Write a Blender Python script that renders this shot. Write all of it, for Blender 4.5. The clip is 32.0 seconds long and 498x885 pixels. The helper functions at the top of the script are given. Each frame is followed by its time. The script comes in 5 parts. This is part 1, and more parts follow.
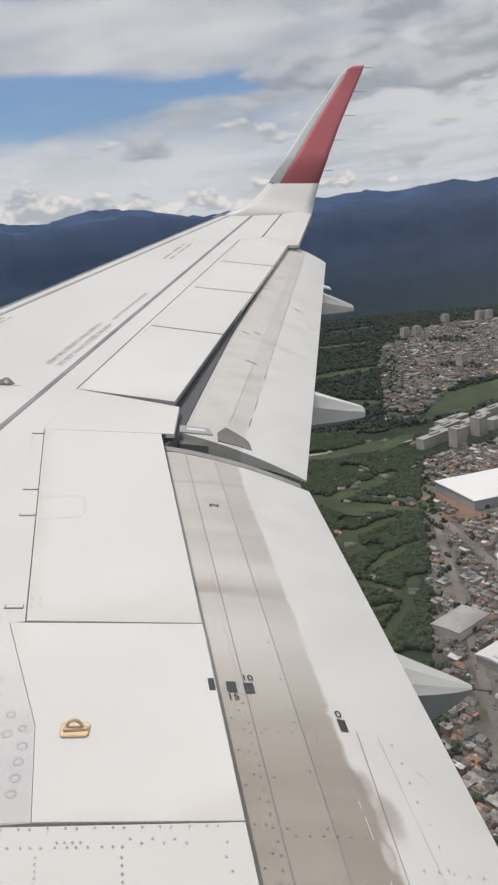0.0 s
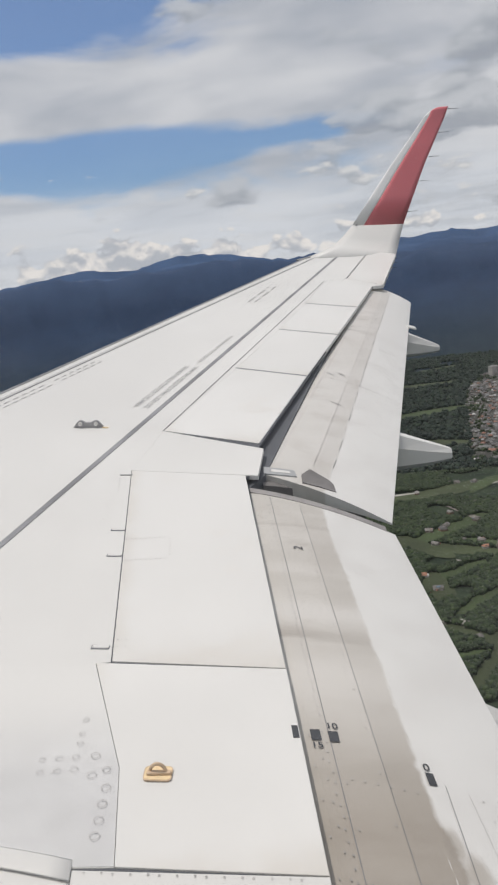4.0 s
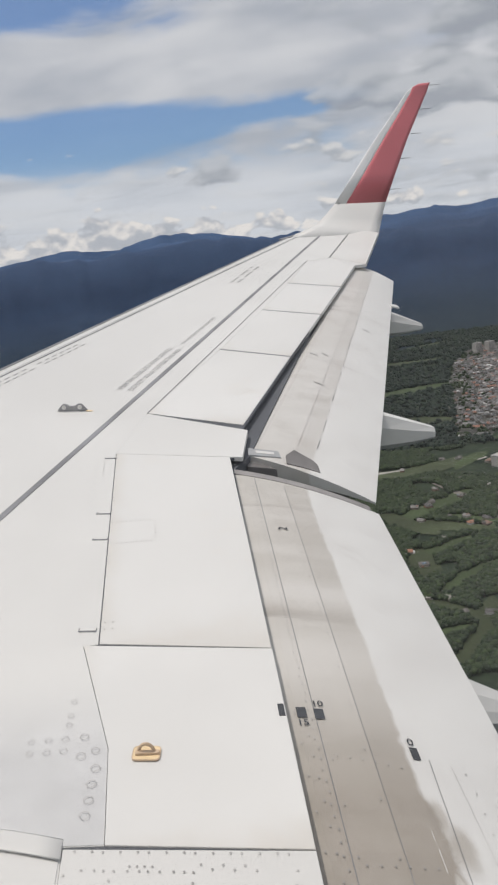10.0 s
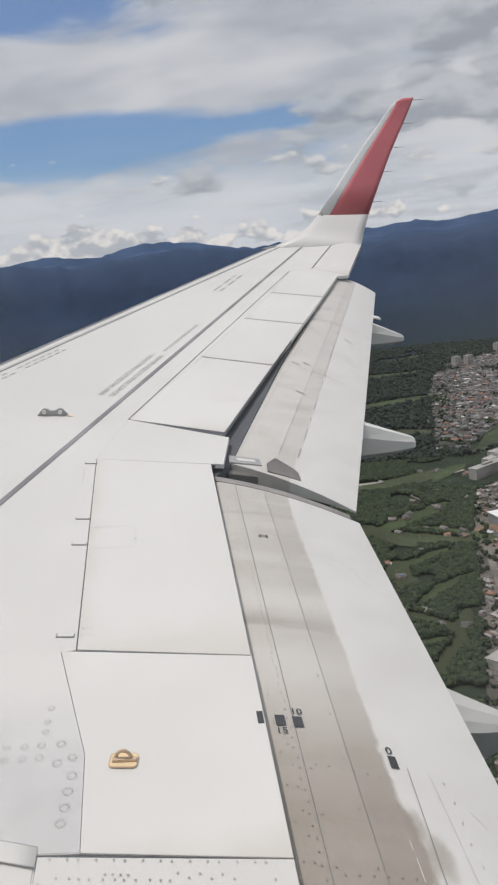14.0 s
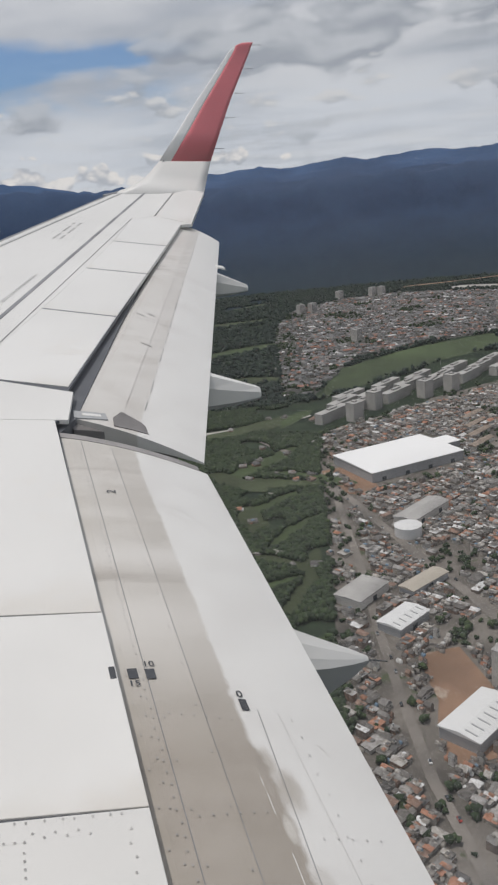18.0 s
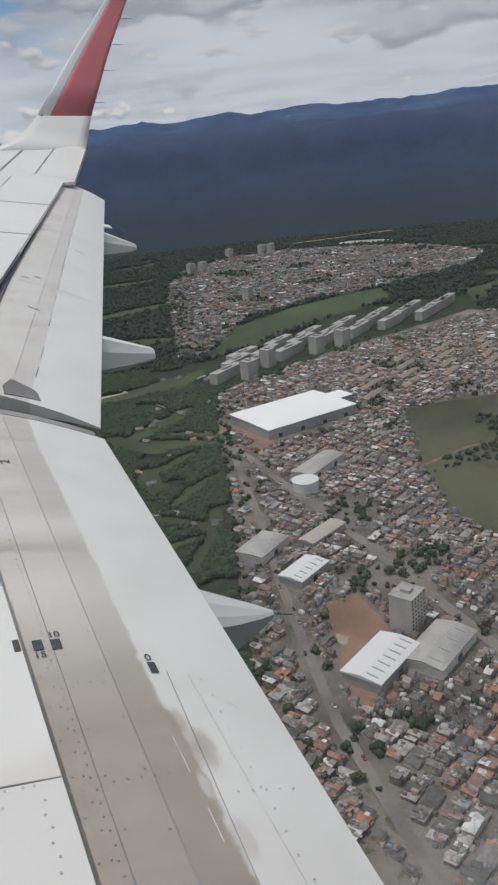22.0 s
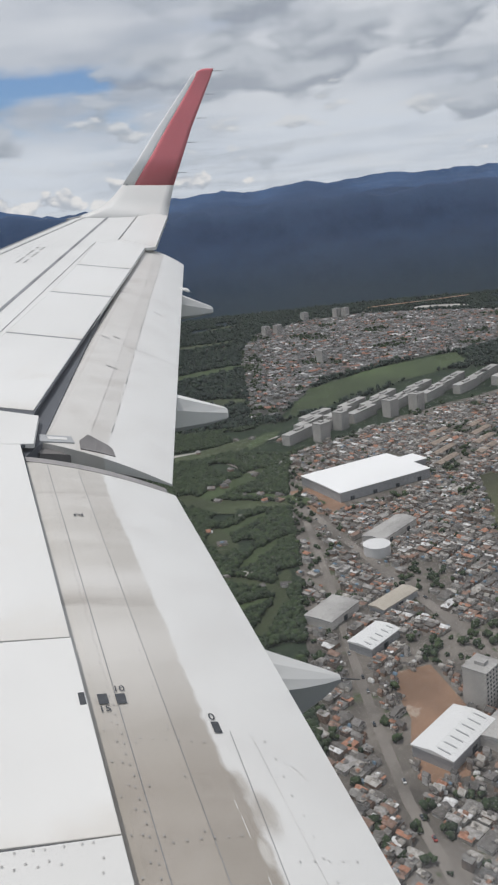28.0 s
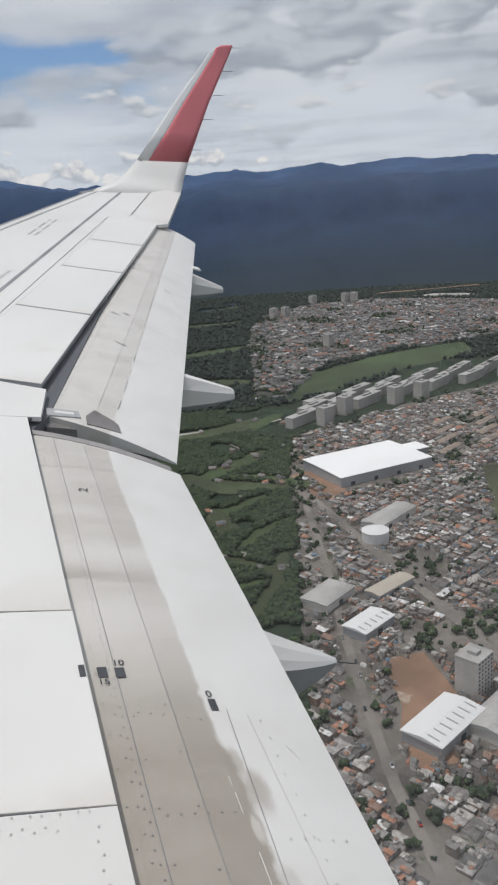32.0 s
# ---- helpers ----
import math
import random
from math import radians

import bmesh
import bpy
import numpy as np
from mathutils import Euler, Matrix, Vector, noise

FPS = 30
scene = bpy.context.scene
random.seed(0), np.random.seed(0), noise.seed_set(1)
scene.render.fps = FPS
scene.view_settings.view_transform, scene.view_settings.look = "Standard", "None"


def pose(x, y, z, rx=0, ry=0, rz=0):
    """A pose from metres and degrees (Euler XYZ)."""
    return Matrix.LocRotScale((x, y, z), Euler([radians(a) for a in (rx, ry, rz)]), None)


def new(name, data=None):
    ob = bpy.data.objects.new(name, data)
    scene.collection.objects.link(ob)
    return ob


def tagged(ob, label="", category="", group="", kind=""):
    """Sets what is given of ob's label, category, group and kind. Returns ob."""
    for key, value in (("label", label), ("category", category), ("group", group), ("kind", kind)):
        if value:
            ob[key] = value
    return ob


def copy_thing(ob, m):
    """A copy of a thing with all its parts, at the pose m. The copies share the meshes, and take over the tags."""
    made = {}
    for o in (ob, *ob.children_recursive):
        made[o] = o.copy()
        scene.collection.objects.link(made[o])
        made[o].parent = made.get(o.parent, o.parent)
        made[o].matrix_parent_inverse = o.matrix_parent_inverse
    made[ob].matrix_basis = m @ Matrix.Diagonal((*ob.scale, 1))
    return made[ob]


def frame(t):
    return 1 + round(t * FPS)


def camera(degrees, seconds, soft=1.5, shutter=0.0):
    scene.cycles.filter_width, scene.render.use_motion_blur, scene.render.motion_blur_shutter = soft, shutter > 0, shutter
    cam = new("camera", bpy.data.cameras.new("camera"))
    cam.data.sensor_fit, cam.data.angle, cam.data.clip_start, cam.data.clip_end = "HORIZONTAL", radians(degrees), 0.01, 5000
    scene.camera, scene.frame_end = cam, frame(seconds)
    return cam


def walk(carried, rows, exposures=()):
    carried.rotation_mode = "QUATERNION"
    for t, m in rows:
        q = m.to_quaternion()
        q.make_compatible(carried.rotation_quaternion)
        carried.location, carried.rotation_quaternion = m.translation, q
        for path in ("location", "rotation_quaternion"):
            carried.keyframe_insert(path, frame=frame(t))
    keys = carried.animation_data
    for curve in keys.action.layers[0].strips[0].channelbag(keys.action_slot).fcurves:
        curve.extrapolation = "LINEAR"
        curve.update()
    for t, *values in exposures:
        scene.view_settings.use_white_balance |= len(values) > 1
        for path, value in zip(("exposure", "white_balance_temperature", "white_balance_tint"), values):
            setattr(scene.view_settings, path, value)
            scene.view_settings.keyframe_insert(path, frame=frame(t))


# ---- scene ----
# The aircraft frame: x aft, y outboard along the wing, z up; banked and pitched, 300 m over the ground.
GROUND = 300.0
PLANE = Matrix.Translation((0, 0, GROUND)) @ pose(0, 0, 0, 4.5, 0, 0) @ pose(0, 0, 0, 0, 2.5, 0)


def seat(x, y, z, yaw, pitch, roll):
    return PLANE @ pose(x, y, z, 0, 0, yaw) @ pose(0, 0, 0, 90 + pitch) @ pose(0, 0, 0, 0, 0, roll)


cam = camera(33.44, 32.0, soft=2.2)
PATH = [
    (0, 5.425, 1.674, 1.590, -8.77, -18.20, -3.02),
    (0.5, 5.418, 1.667, 1.603, -6.44, -17.66, -3.74),
    (1, 5.421, 1.670, 1.596, -5.91, -16.46, -3.45),
    (1.5, 5.439, 1.677, 1.592, -4.98, -15.52, -3.82),
    (2, 5.431, 1.675, 1.601, -4.33, -15.54, -3.68),
    (2.5, 5.439, 1.687, 1.594, -3.87, -16.25, -3.80),
    (3, 5.437, 1.686, 1.583, -3.59, -16.88, -4.06),
    (3.5, 5.429, 1.678, 1.593, -3.17, -15.97, -4.39),
    (5.5, 5.442, 1.676, 1.607, -2.64, -14.36, -5.34),
    (6, 5.434, 1.683, 1.606, -3.09, -15.24, -5.35),
    (6.5, 5.439, 1.665, 1.617, -3.12, -16.14, -5.59),
    (7, 5.436, 1.676, 1.613, -3.24, -16.55, -5.59),
    (7.5, 5.440, 1.672, 1.617, -3.43, -17.37, -5.50),
    (8, 5.433, 1.678, 1.605, -3.72, -17.92, -5.16),
    (8.5, 5.441, 1.669, 1.607, -3.82, -18.45, -5.33),
    (9, 5.444, 1.668, 1.602, -3.77, -18.30, -5.52),
    (9.5, 5.435, 1.667, 1.603, -3.89, -17.51, -5.29),
    (10, 5.440, 1.659, 1.618, -3.78, -16.53, -5.23),
    (10.5, 5.446, 1.674, 1.622, -3.84, -16.11, -5.17),
    (11, 5.441, 1.669, 1.618, -4.19, -16.89, -5.03),
    (11.5, 5.435, 1.678, 1.603, -4.57, -17.97, -4.93),
    (12, 5.426, 1.669, 1.606, -4.92, -18.58, -4.95),
    (12.5, 5.426, 1.663, 1.595, -5.07, -18.36, -4.92),
    (13, 5.432, 1.675, 1.599, -5.06, -17.31, -4.78),
    (13.5, 5.425, 1.661, 1.602, -5.20, -16.19, -4.35),
    (15.5, 5.431, 1.674, 1.611, -6.06, -15.78, -2.71),
    (16, 5.425, 1.667, 1.623, -7.60, -17.25, -3.02),
    (16.5, 5.428, 1.664, 1.626, -8.65, -17.45, -3.02),
    (17, 5.441, 1.678, 1.611, -13.06, -18.44, -3.22),
    (17.5, 5.437, 1.668, 1.627, -14.42, -19.69, -2.54),
    (18, 5.451, 1.666, 1.617, -15.93, -20.00, -2.35),
    (18.5, 5.447, 1.673, 1.613, -16.56, -20.04, -2.10),
    (19, 5.449, 1.669, 1.615, -16.65, -20.19, -2.13),
    (19.5, 5.460, 1.669, 1.598, -21.70, -20.62, -3.32),
    (20, 5.465, 1.666, 1.607, -22.36, -21.05, -3.64),
    (20.5, 5.465, 1.666, 1.615, -22.68, -21.40, -3.47),
    (21, 5.461, 1.679, 1.611, -22.97, -21.49, -3.11),
    (21.5, 5.462, 1.680, 1.625, -23.09, -21.99, -2.82),
    (22, 5.450, 1.683, 1.613, -23.47, -23.01, -2.05),
    (22.5, 5.453, 1.676, 1.616, -23.65, -24.41, -1.57),
    (23, 5.458, 1.675, 1.606, -23.37, -25.13, -1.74),
    (23.5, 5.454, 1.678, 1.605, -22.94, -24.75, -2.21),
    (24, 5.443, 1.670, 1.611, -22.47, -24.38, -2.25),
    (24.5, 5.444, 1.645, 1.617, -20.73, -23.10, -3.08),
    (25, 5.453, 1.659, 1.620, -19.80, -22.40, -3.22),
    (25.5, 5.439, 1.661, 1.620, -19.51, -21.85, -2.81),
    (26, 5.440, 1.665, 1.604, -19.19, -21.28, -2.73),
    (26.5, 5.430, 1.651, 1.605, -18.83, -20.53, -2.39),
    (28.5, 5.454, 1.670, 1.607, -18.33, -18.40, -2.62),
    (29, 5.449, 1.669, 1.603, -18.40, -19.33, -2.38),
    (29.5, 5.440, 1.664, 1.593, -18.44, -20.29, -2.00),
    (30, 5.444, 1.660, 1.608, -18.10, -20.65, -2.16),
    (30.5, 5.434, 1.649, 1.624, -17.73, -19.55, -2.24),
    (31, 5.431, 1.660, 1.618, -17.68, -18.55, -1.54),
    (31.5, 5.431, 1.662, 1.617, -17.94, -19.13, -0.59),
    (32, 5.428, 1.656, 1.618, -18.13, -19.88, -0.31),
]
walk(cam, [(t, seat(*r)) for t, *r in PATH], exposures=[(0, -0.02, 6680, 12), (14, -0.07, 6640, 12), (17, -0.15, 6580, 12), (20, -0.07, 6500, 12), (22, -0.21, 6400, 11), (24, 0.01, 6370, 11), (26, -0.01, 6380, 11), (32, -0.01, 6420, 11)])

# ---- light ----
SUN_WAY = Vector((-0.26, 0.10, 0.94)).normalized()
sun = new("sun", bpy.data.lights.new("sun", "SUN"))
sun.data.energy, sun.data.angle, sun.data.color = 1.95, radians(0.6), (1.0, 0.955, 0.89)
sun.matrix_world = Matrix.Translation((0, 0, 600)) @ SUN_WAY.to_track_quat("Z", "Y").to_matrix().to_4x4()


def nd(tree, kind, ins=None, **props):
    n = tree.nodes.new(kind)
    for k, v in props.items():
        setattr(n, k, v)
    for k, v in (ins or {}).items():
        if isinstance(v, bpy.types.NodeSocket):
            tree.links.new(v, n.inputs[k])
        else:
            n.inputs[k].default_value = v
    return n


def math_n(tree, op, a, b=0.0, c=0.0, clamp=False):
    n = nd(tree, "ShaderNodeMath", {0: a, 1: b, 2: c}, operation=op)
    n.use_clamp = clamp
    return n.outputs[0]


def mixc(tree, f, a, b, blend="MIX"):
    n = nd(tree, "ShaderNodeMix", {0: f, 6: a, 7: b}, data_type="RGBA", blend_type=blend)
    return n.outputs[2]


def smooth(tree, v, lo, hi):
    n = nd(tree, "ShaderNodeMapRange", {0: v, 1: lo, 2: hi, 3: 0.0, 4: 1.0}, interpolation_type="SMOOTHSTEP")
    return n.outputs[0]


def noise_n(tree, vec, scale, detail=4.0, rough=0.55, dist=0.0):
    return nd(tree, "ShaderNodeTexNoise", {"Vector": vec, "Scale": scale, "Detail": detail, "Roughness": rough, "Distortion": dist}).outputs[0]


def build_sky():
    world = bpy.data.worlds.new("sky")
    scene.world = world
    world.use_nodes = True
    t = world.node_tree
    t.nodes.clear()
    sky = nd(t, "ShaderNodeTexSky", sky_type="NISHITA", sun_disc=False, sun_elevation=math.asin(SUN_WAY.z),
             sun_rotation=math.atan2(SUN_WAY.x, SUN_WAY.y))
    blue = mixc(t, 1.0, sky.outputs[0], (0.064, 0.084, 0.108, 1), "MULTIPLY")
    way = nd(t, "ShaderNodeTexCoord").outputs["Generated"]
    x, y, z = nd(t, "ShaderNodeSeparateXYZ", {0: way}).outputs
    # bearing aft of straight outboard and height over the horizon, in degrees
    az = math_n(t, "MULTIPLY", math_n(t, "ARCTAN2", x, y), 57.296)
    el = math_n(t, "MULTIPLY", math_n(t, "ARCSINE", z), 57.296)

    def chart(ka, ke, a0=0.0, e0=0.0, w=0.0):
        return nd(t, "ShaderNodeCombineXYZ", {0: math_n(t, "MULTIPLY_ADD", az, ka, a0), 1: math_n(t, "MULTIPLY_ADD", el, ke, e0), 2: w}).outputs[0]

    # a level layer seen in perspective: near the horizon it draws together into streaks
    up = math_n(t, "ADD", math_n(t, "MAXIMUM", z, 0.0), 0.045)
    layer = nd(t, "ShaderNodeCombineXYZ", {0: math_n(t, "DIVIDE", x, up), 1: math_n(t, "DIVIDE", y, up), 2: 0.0}).outputs[0]

    def opening(a0, e0, wa, we):
        da = math_n(t, "DIVIDE", math_n(t, "SUBTRACT", az, a0), wa)
        de = math_n(t, "DIVIDE", math_n(t, "SUBTRACT", el, e0), we)
        r2 = math_n(t, "ADD", math_n(t, "MULTIPLY", da, da), math_n(t, "MULTIPLY", de, de))
        return math_n(t, "POWER", 2.718, math_n(t, "MULTIPLY", r2, -1.0))

    def total(*terms):
        out = terms[0]
        for q in terms[1:]:
            out = math_n(t, "ADD", out, q)
        return out

    # high bright sheet, torn open over the wing and high up ahead
    sheet = noise_n(t, layer, 0.55, 6.0, 0.5, 0.6)
    curl = noise_n(t, chart(0.10, 0.30, 3.0, 1.0), 1.0, 6.0, 0.55, 0.5)
    holes = total(math_n(t, "MULTIPLY", opening(-7, 9.0, 14, 1.7), 0.44), math_n(t, "MULTIPLY", opening(-9, 17.6, 13, 2.5), 0.46),
                  math_n(t, "MULTIPLY", opening(18, 16.6, 5.5, 1.1), 0.22), math_n(t, "MULTIPLY", opening(9, 9.4, 6, 0.8), 0.20), math_n(t, "MULTIPLY", opening(2, 6.6, 26, 1.2), 0.09))
    dens = math_n(t, "SUBTRACT", total(math_n(t, "MULTIPLY", sheet, 0.5), math_n(t, "MULTIPLY", curl, 0.5), 0.13), holes)
    cover = math_n(t, "MULTIPLY_ADD", smooth(t, dens, 0.36, 0.55), 0.90, 0.08)
    fold = noise_n(t, layer, 0.75, 6.0, 0.5, 0.5)
    shade = noise_n(t, chart(0.06, 0.17, 7.0, 2.0), 1.0, 4.0, 0.55, 0.3)
    cloud = mixc(t, smooth(t, total(math_n(t, "MULTIPLY", fold, 0.55), math_n(t, "MULTIPLY", shade, 0.45)), 0.38, 0.60), (0.445, 0.485, 0.54, 1), (0.69, 0.715, 0.74, 1))
    col = mixc(t, math_n(t, "MULTIPLY", cover, 0.96), blue, cloud)
    # thin milky streaks low down
    milk = math_n(t, "MULTIPLY", math_n(t, "SUBTRACT", 1.0, smooth(t, el, 5.0, 8.0)), math_n(t, "MULTIPLY_ADD", smooth(t, noise_n(t, layer, 0.9, 6.0, 0.6, 0.6), 0.30, 0.62), 0.6, 0.4))
    col = mixc(t, math_n(t, "MULTIPLY", milk, 0.72), col, (0.655, 0.71, 0.775, 1))

    def puffs(col, ka, ke, a0, e0, lo, hi, bias, dark, light, lift, amount):
        """Heaped clouds: bright where they thin out upwards, grey below."""
        n = noise_n(t, chart(ka, ke, a0, e0), 1.0, 6.0, 0.5, 0.1)
        above = noise_n(t, chart(ka, ke, a0, e0 + lift), 1.0, 4.0, 0.45, 0.1)
        mask = smooth(t, math_n(t, "ADD", n, bias), lo, hi)
        lit = smooth(t, math_n(t, "SUBTRACT", n, above), -0.07, 0.11)
        return mixc(t, math_n(t, "MULTIPLY", mask, amount), col, mixc(t, lit, dark, light))

    # grey flat-bellied clouds drifting aft of the wing tip, and fewer ahead
    aft = total(math_n(t, "MULTIPLY", smooth(t, az, 2.0, 18.0), 0.06), math_n(t, "MULTIPLY", opening(23, 10.0, 19, 4.4), 0.185), -0.13)
    col = puffs(col, 0.15, 0.34, 11.3, 4.4, 0.50, 0.60, aft, (0.34, 0.38, 0.435, 1), (0.53, 0.57, 0.615, 1), 0.26, 0.85)
    col = puffs(col, 0.30, 0.80, 2.2, 9.1, 0.52, 0.62, math_n(t, "MULTIPLY_ADD", opening(20, 6.0, 26, 1.8), 0.19, -0.18), (0.42, 0.46, 0.51, 1), (0.70, 0.715, 0.72, 1), 0.28, 0.8)
    # bright heaps over the mountains, tallest ahead of the wing
    low = total(math_n(t, "MULTIPLY", opening(-7, 2.4, 7.5, 2.5), 0.40), math_n(t, "MULTIPLY", opening(6, 2.2, 13, 1.6), 0.33), math_n(t, "MULTIPLY", opening(28, 2.8, 16, 1.2), 0.23), -0.30)
    col = puffs(col, 0.42, 0.62, 0.4, 0.7, 0.51, 0.58, low, (0.46, 0.50, 0.555, 1), (0.82, 0.81, 0.79, 1), 0.30, 0.94)
    bg = nd(t, "ShaderNodeBackground", {"Color": col, "Strength": 0.92})
    out = nd(t, "ShaderNodeOutputWorld")
    t.links.new(bg.outputs[0], out.inputs[0])


build_sky()


# ---- materials ----
def mat(name, base, rough=0.5, metal=0.0, spots=None, grain=8.0, amount=0.12, bump=0.0, bump_scale=30.0, per_object=0.0, stretch=(1, 1, 1)):
    """A surface with two scales of variation: broad stains and fine grain, and a fine relief."""
    m = bpy.data.materials.new(name)
    m.use_nodes = True
    t = m.node_tree
    b = t.nodes["Principled BSDF"]
    at = nd(t, "ShaderNodeVectorMath", {0: nd(t, "ShaderNodeTexCoord").outputs["Object"], 1: stretch}, operation="MULTIPLY").outputs[0]
    broad = noise_n(t, at, grain * 0.12, 5.0, 0.6)
    small = noise_n(t, at, grain * 2.0, 4.0, 0.6)
    dark = tuple(c * (1 - amount * 2.2) for c in base) + (1,)
    lit = tuple(min(1, c * (1 + amount)) for c in base) + (1,)
    col = mixc(t, smooth(t, broad, 0.33, 0.68), lit, dark)
    col = mixc(t, math_n(t, "MULTIPLY", smooth(t, small, 0.42, 0.75), amount * 1.4), col, dark)
    if spots:
        col = mixc(t, smooth(t, noise_n(t, at, grain * 0.4, 6.0, 0.65), 0.56, 0.66), col, (*spots, 1))
    if per_object:
        r = nd(t, "ShaderNodeObjectInfo").outputs["Random"]
        col = mixc(t, math_n(t, "MULTIPLY", r, per_object), col, dark)
    t.links.new(col, b.inputs["Base Color"])
    rr = math_n(t, "ADD", math_n(t, "MULTIPLY", broad, 0.22), rough - 0.11)
    t.links.new(rr, b.inputs["Roughness"])
    b.inputs["Metallic"].default_value = metal
    if bump:
        bn = nd(t, "ShaderNodeBump", {"Height": noise_n(t, at, bump_scale, 4.0, 0.6), "Strength": bump, "Distance": 0.02})
        t.links.new(bn.outputs[0], b.inputs["Normal"])
    return m


def palette(name, stops, source="island", rough=0.8, grain=0.4):
    """Many pieces in one surface: the colour of each is picked from the stops."""
    m = bpy.data.materials.new(name)
    m.use_nodes = True
    t = m.node_tree
    b = t.nodes["Principled BSDF"]
    if source == "island":
        r = nd(t, "ShaderNodeNewGeometry").outputs["Random Per Island"]
    else:
        r = nd(t, "ShaderNodeObjectInfo").outputs["Random"]
    ramp = nd(t, "ShaderNodeValToRGB", {0: r})
    ramp.color_ramp.interpolation = "CONSTANT"
    e = ramp.color_ramp.elements
    e[0].position, e[0].color = stops[0][0], (*stops[0][1], 1)
    e[1].position, e[1].color = stops[1][0], (*stops[1][1], 1)
    for p, c in stops[2:]:
        e.new(p).color = (*c, 1)
    at = nd(t, "ShaderNodeTexCoord").outputs["Object"]
    n = noise_n(t, at, grain, 5.0, 0.65)
    col = mixc(t, smooth(t, n, 0.35, 0.7), ramp.outputs[0], mixc(t, 1.0, ramp.outputs[0], (0.55, 0.53, 0.5, 1), "MULTIPLY"))
    t.links.new(col, b.inputs["Base Color"])
    b.inputs["Roughness"].default_value = rough
    return m


WHITE = mat("white_aircraft_paint", (0.74, 0.735, 0.715), 0.42, grain=3.0, amount=0.035, bump=0.02, bump_scale=6.0)
PANEL = mat("white_panel_paint", (0.77, 0.765, 0.745), 0.38, grain=4.0, amount=0.035, spots=(0.735, 0.72, 0.69), bump=0.02, bump_scale=5.0, per_object=0.4)
def soil_edges(m):
    """Warm grime gathered along the inboard and forward edges of a panel."""
    t = m.node_tree
    gx, gy, gz = nd(t, "ShaderNodeSeparateXYZ", {0: nd(t, "ShaderNodeTexCoord").outputs["Generated"]}).outputs
    at_ = nd(t, "ShaderNodeTexCoord").outputs["Object"]
    rag = math_n(t, "MULTIPLY", noise_n(t, at_, 5.0, 5.0, 0.6), 0.20)
    near = math_n(t, "MINIMUM", gy, math_n(t, "MULTIPLY_ADD", gx, 0.9, 0.02))
    fringe = math_n(t, "SUBTRACT", 1.0, smooth(t, math_n(t, "ADD", near, rag), 0.09, 0.25))
    was = t.nodes["Principled BSDF"].inputs["Base Color"].links[0].from_socket
    t.links.new(mixc(t, math_n(t, "MULTIPLY", fringe, 0.55), was, (0.63, 0.595, 0.54, 1)), t.nodes["Principled BSDF"].inputs["Base Color"])


soil_edges(PANEL)
GREYSKIN = mat("grey_worn_paint", (0.635, 0.638, 0.64), 0.45, grain=22.0, amount=0.05, bump=0.06, bump_scale=40.0, spots=(0.60, 0.60, 0.605))
GAP = mat("dark_gap_paint", (0.13, 0.14, 0.16), 0.6, grain=5.0, amount=0.15)
STRIPE = mat("grey_stripe_paint", (0.27, 0.275, 0.29), 0.55, grain=12.0, amount=0.12)
MARK = mat("dark_marking_paint", (0.06, 0.065, 0.075), 0.55, grain=12.0, amount=0.15)
LETTER = mat("grey_lettering_paint", (0.30, 0.30, 0.31), 0.6, grain=12.0, amount=0.1)
FAINT = mat("faint_lettering_paint", (0.42, 0.42, 0.42), 0.6, grain=12.0, amount=0.1)
SCUFF = mat("scuffed_paint", (0.60, 0.585, 0.565), 0.55, grain=20.0, amount=0.1)
SEAL = mat("grey_rubber_seal", (0.20, 0.19, 0.188), 0.65, grain=9.0, amount=0.2, spots=(0.26, 0.25, 0.24))
# grey of an end fitting, and of the shade painted on fairing bellies
UNDER = mat("belly_shade_fitting_grey", (0.42, 0.43, 0.44), 0.5, grain=4.0, amount=0.08)
EDGE = mat("white_winglet_paint", (0.92, 0.92, 0.91), 0.4, grain=3.0, amount=0.03)
RED = mat("red_wingtip_paint", (0.74, 0.185, 0.21), 0.38, grain=3.0, amount=0.06)
ORANGE = mat("orange_bracket_paint", (0.90, 0.70, 0.43), 0.5, grain=25.0, amount=0.12)
BRACKET = mat("tan_bracket_metal", (0.66, 0.49, 0.34), 0.5, 0.0, grain=25.0, amount=0.15)
STEEL = mat("dull_steel", (0.33, 0.33, 0.34), 0.45, 0.7, grain=25.0, amount=0.15)
RIVET = mat("rivet_shadow_paint", (0.46, 0.45, 0.44), 0.5, 0.2, grain=25.0, amount=0.15)
CABIN = mat("beige_cabin_plastic", (0.74, 0.70, 0.65), 0.6, grain=12.0, amount=0.05)
GASKET = mat("dark_window_gasket", (0.22, 0.22, 0.225), 0.7, grain=20.0, amount=0.2)
BEZEL = mat("grey_window_bezel", (0.52, 0.52, 0.53), 0.6, grain=20.0, amount=0.1)


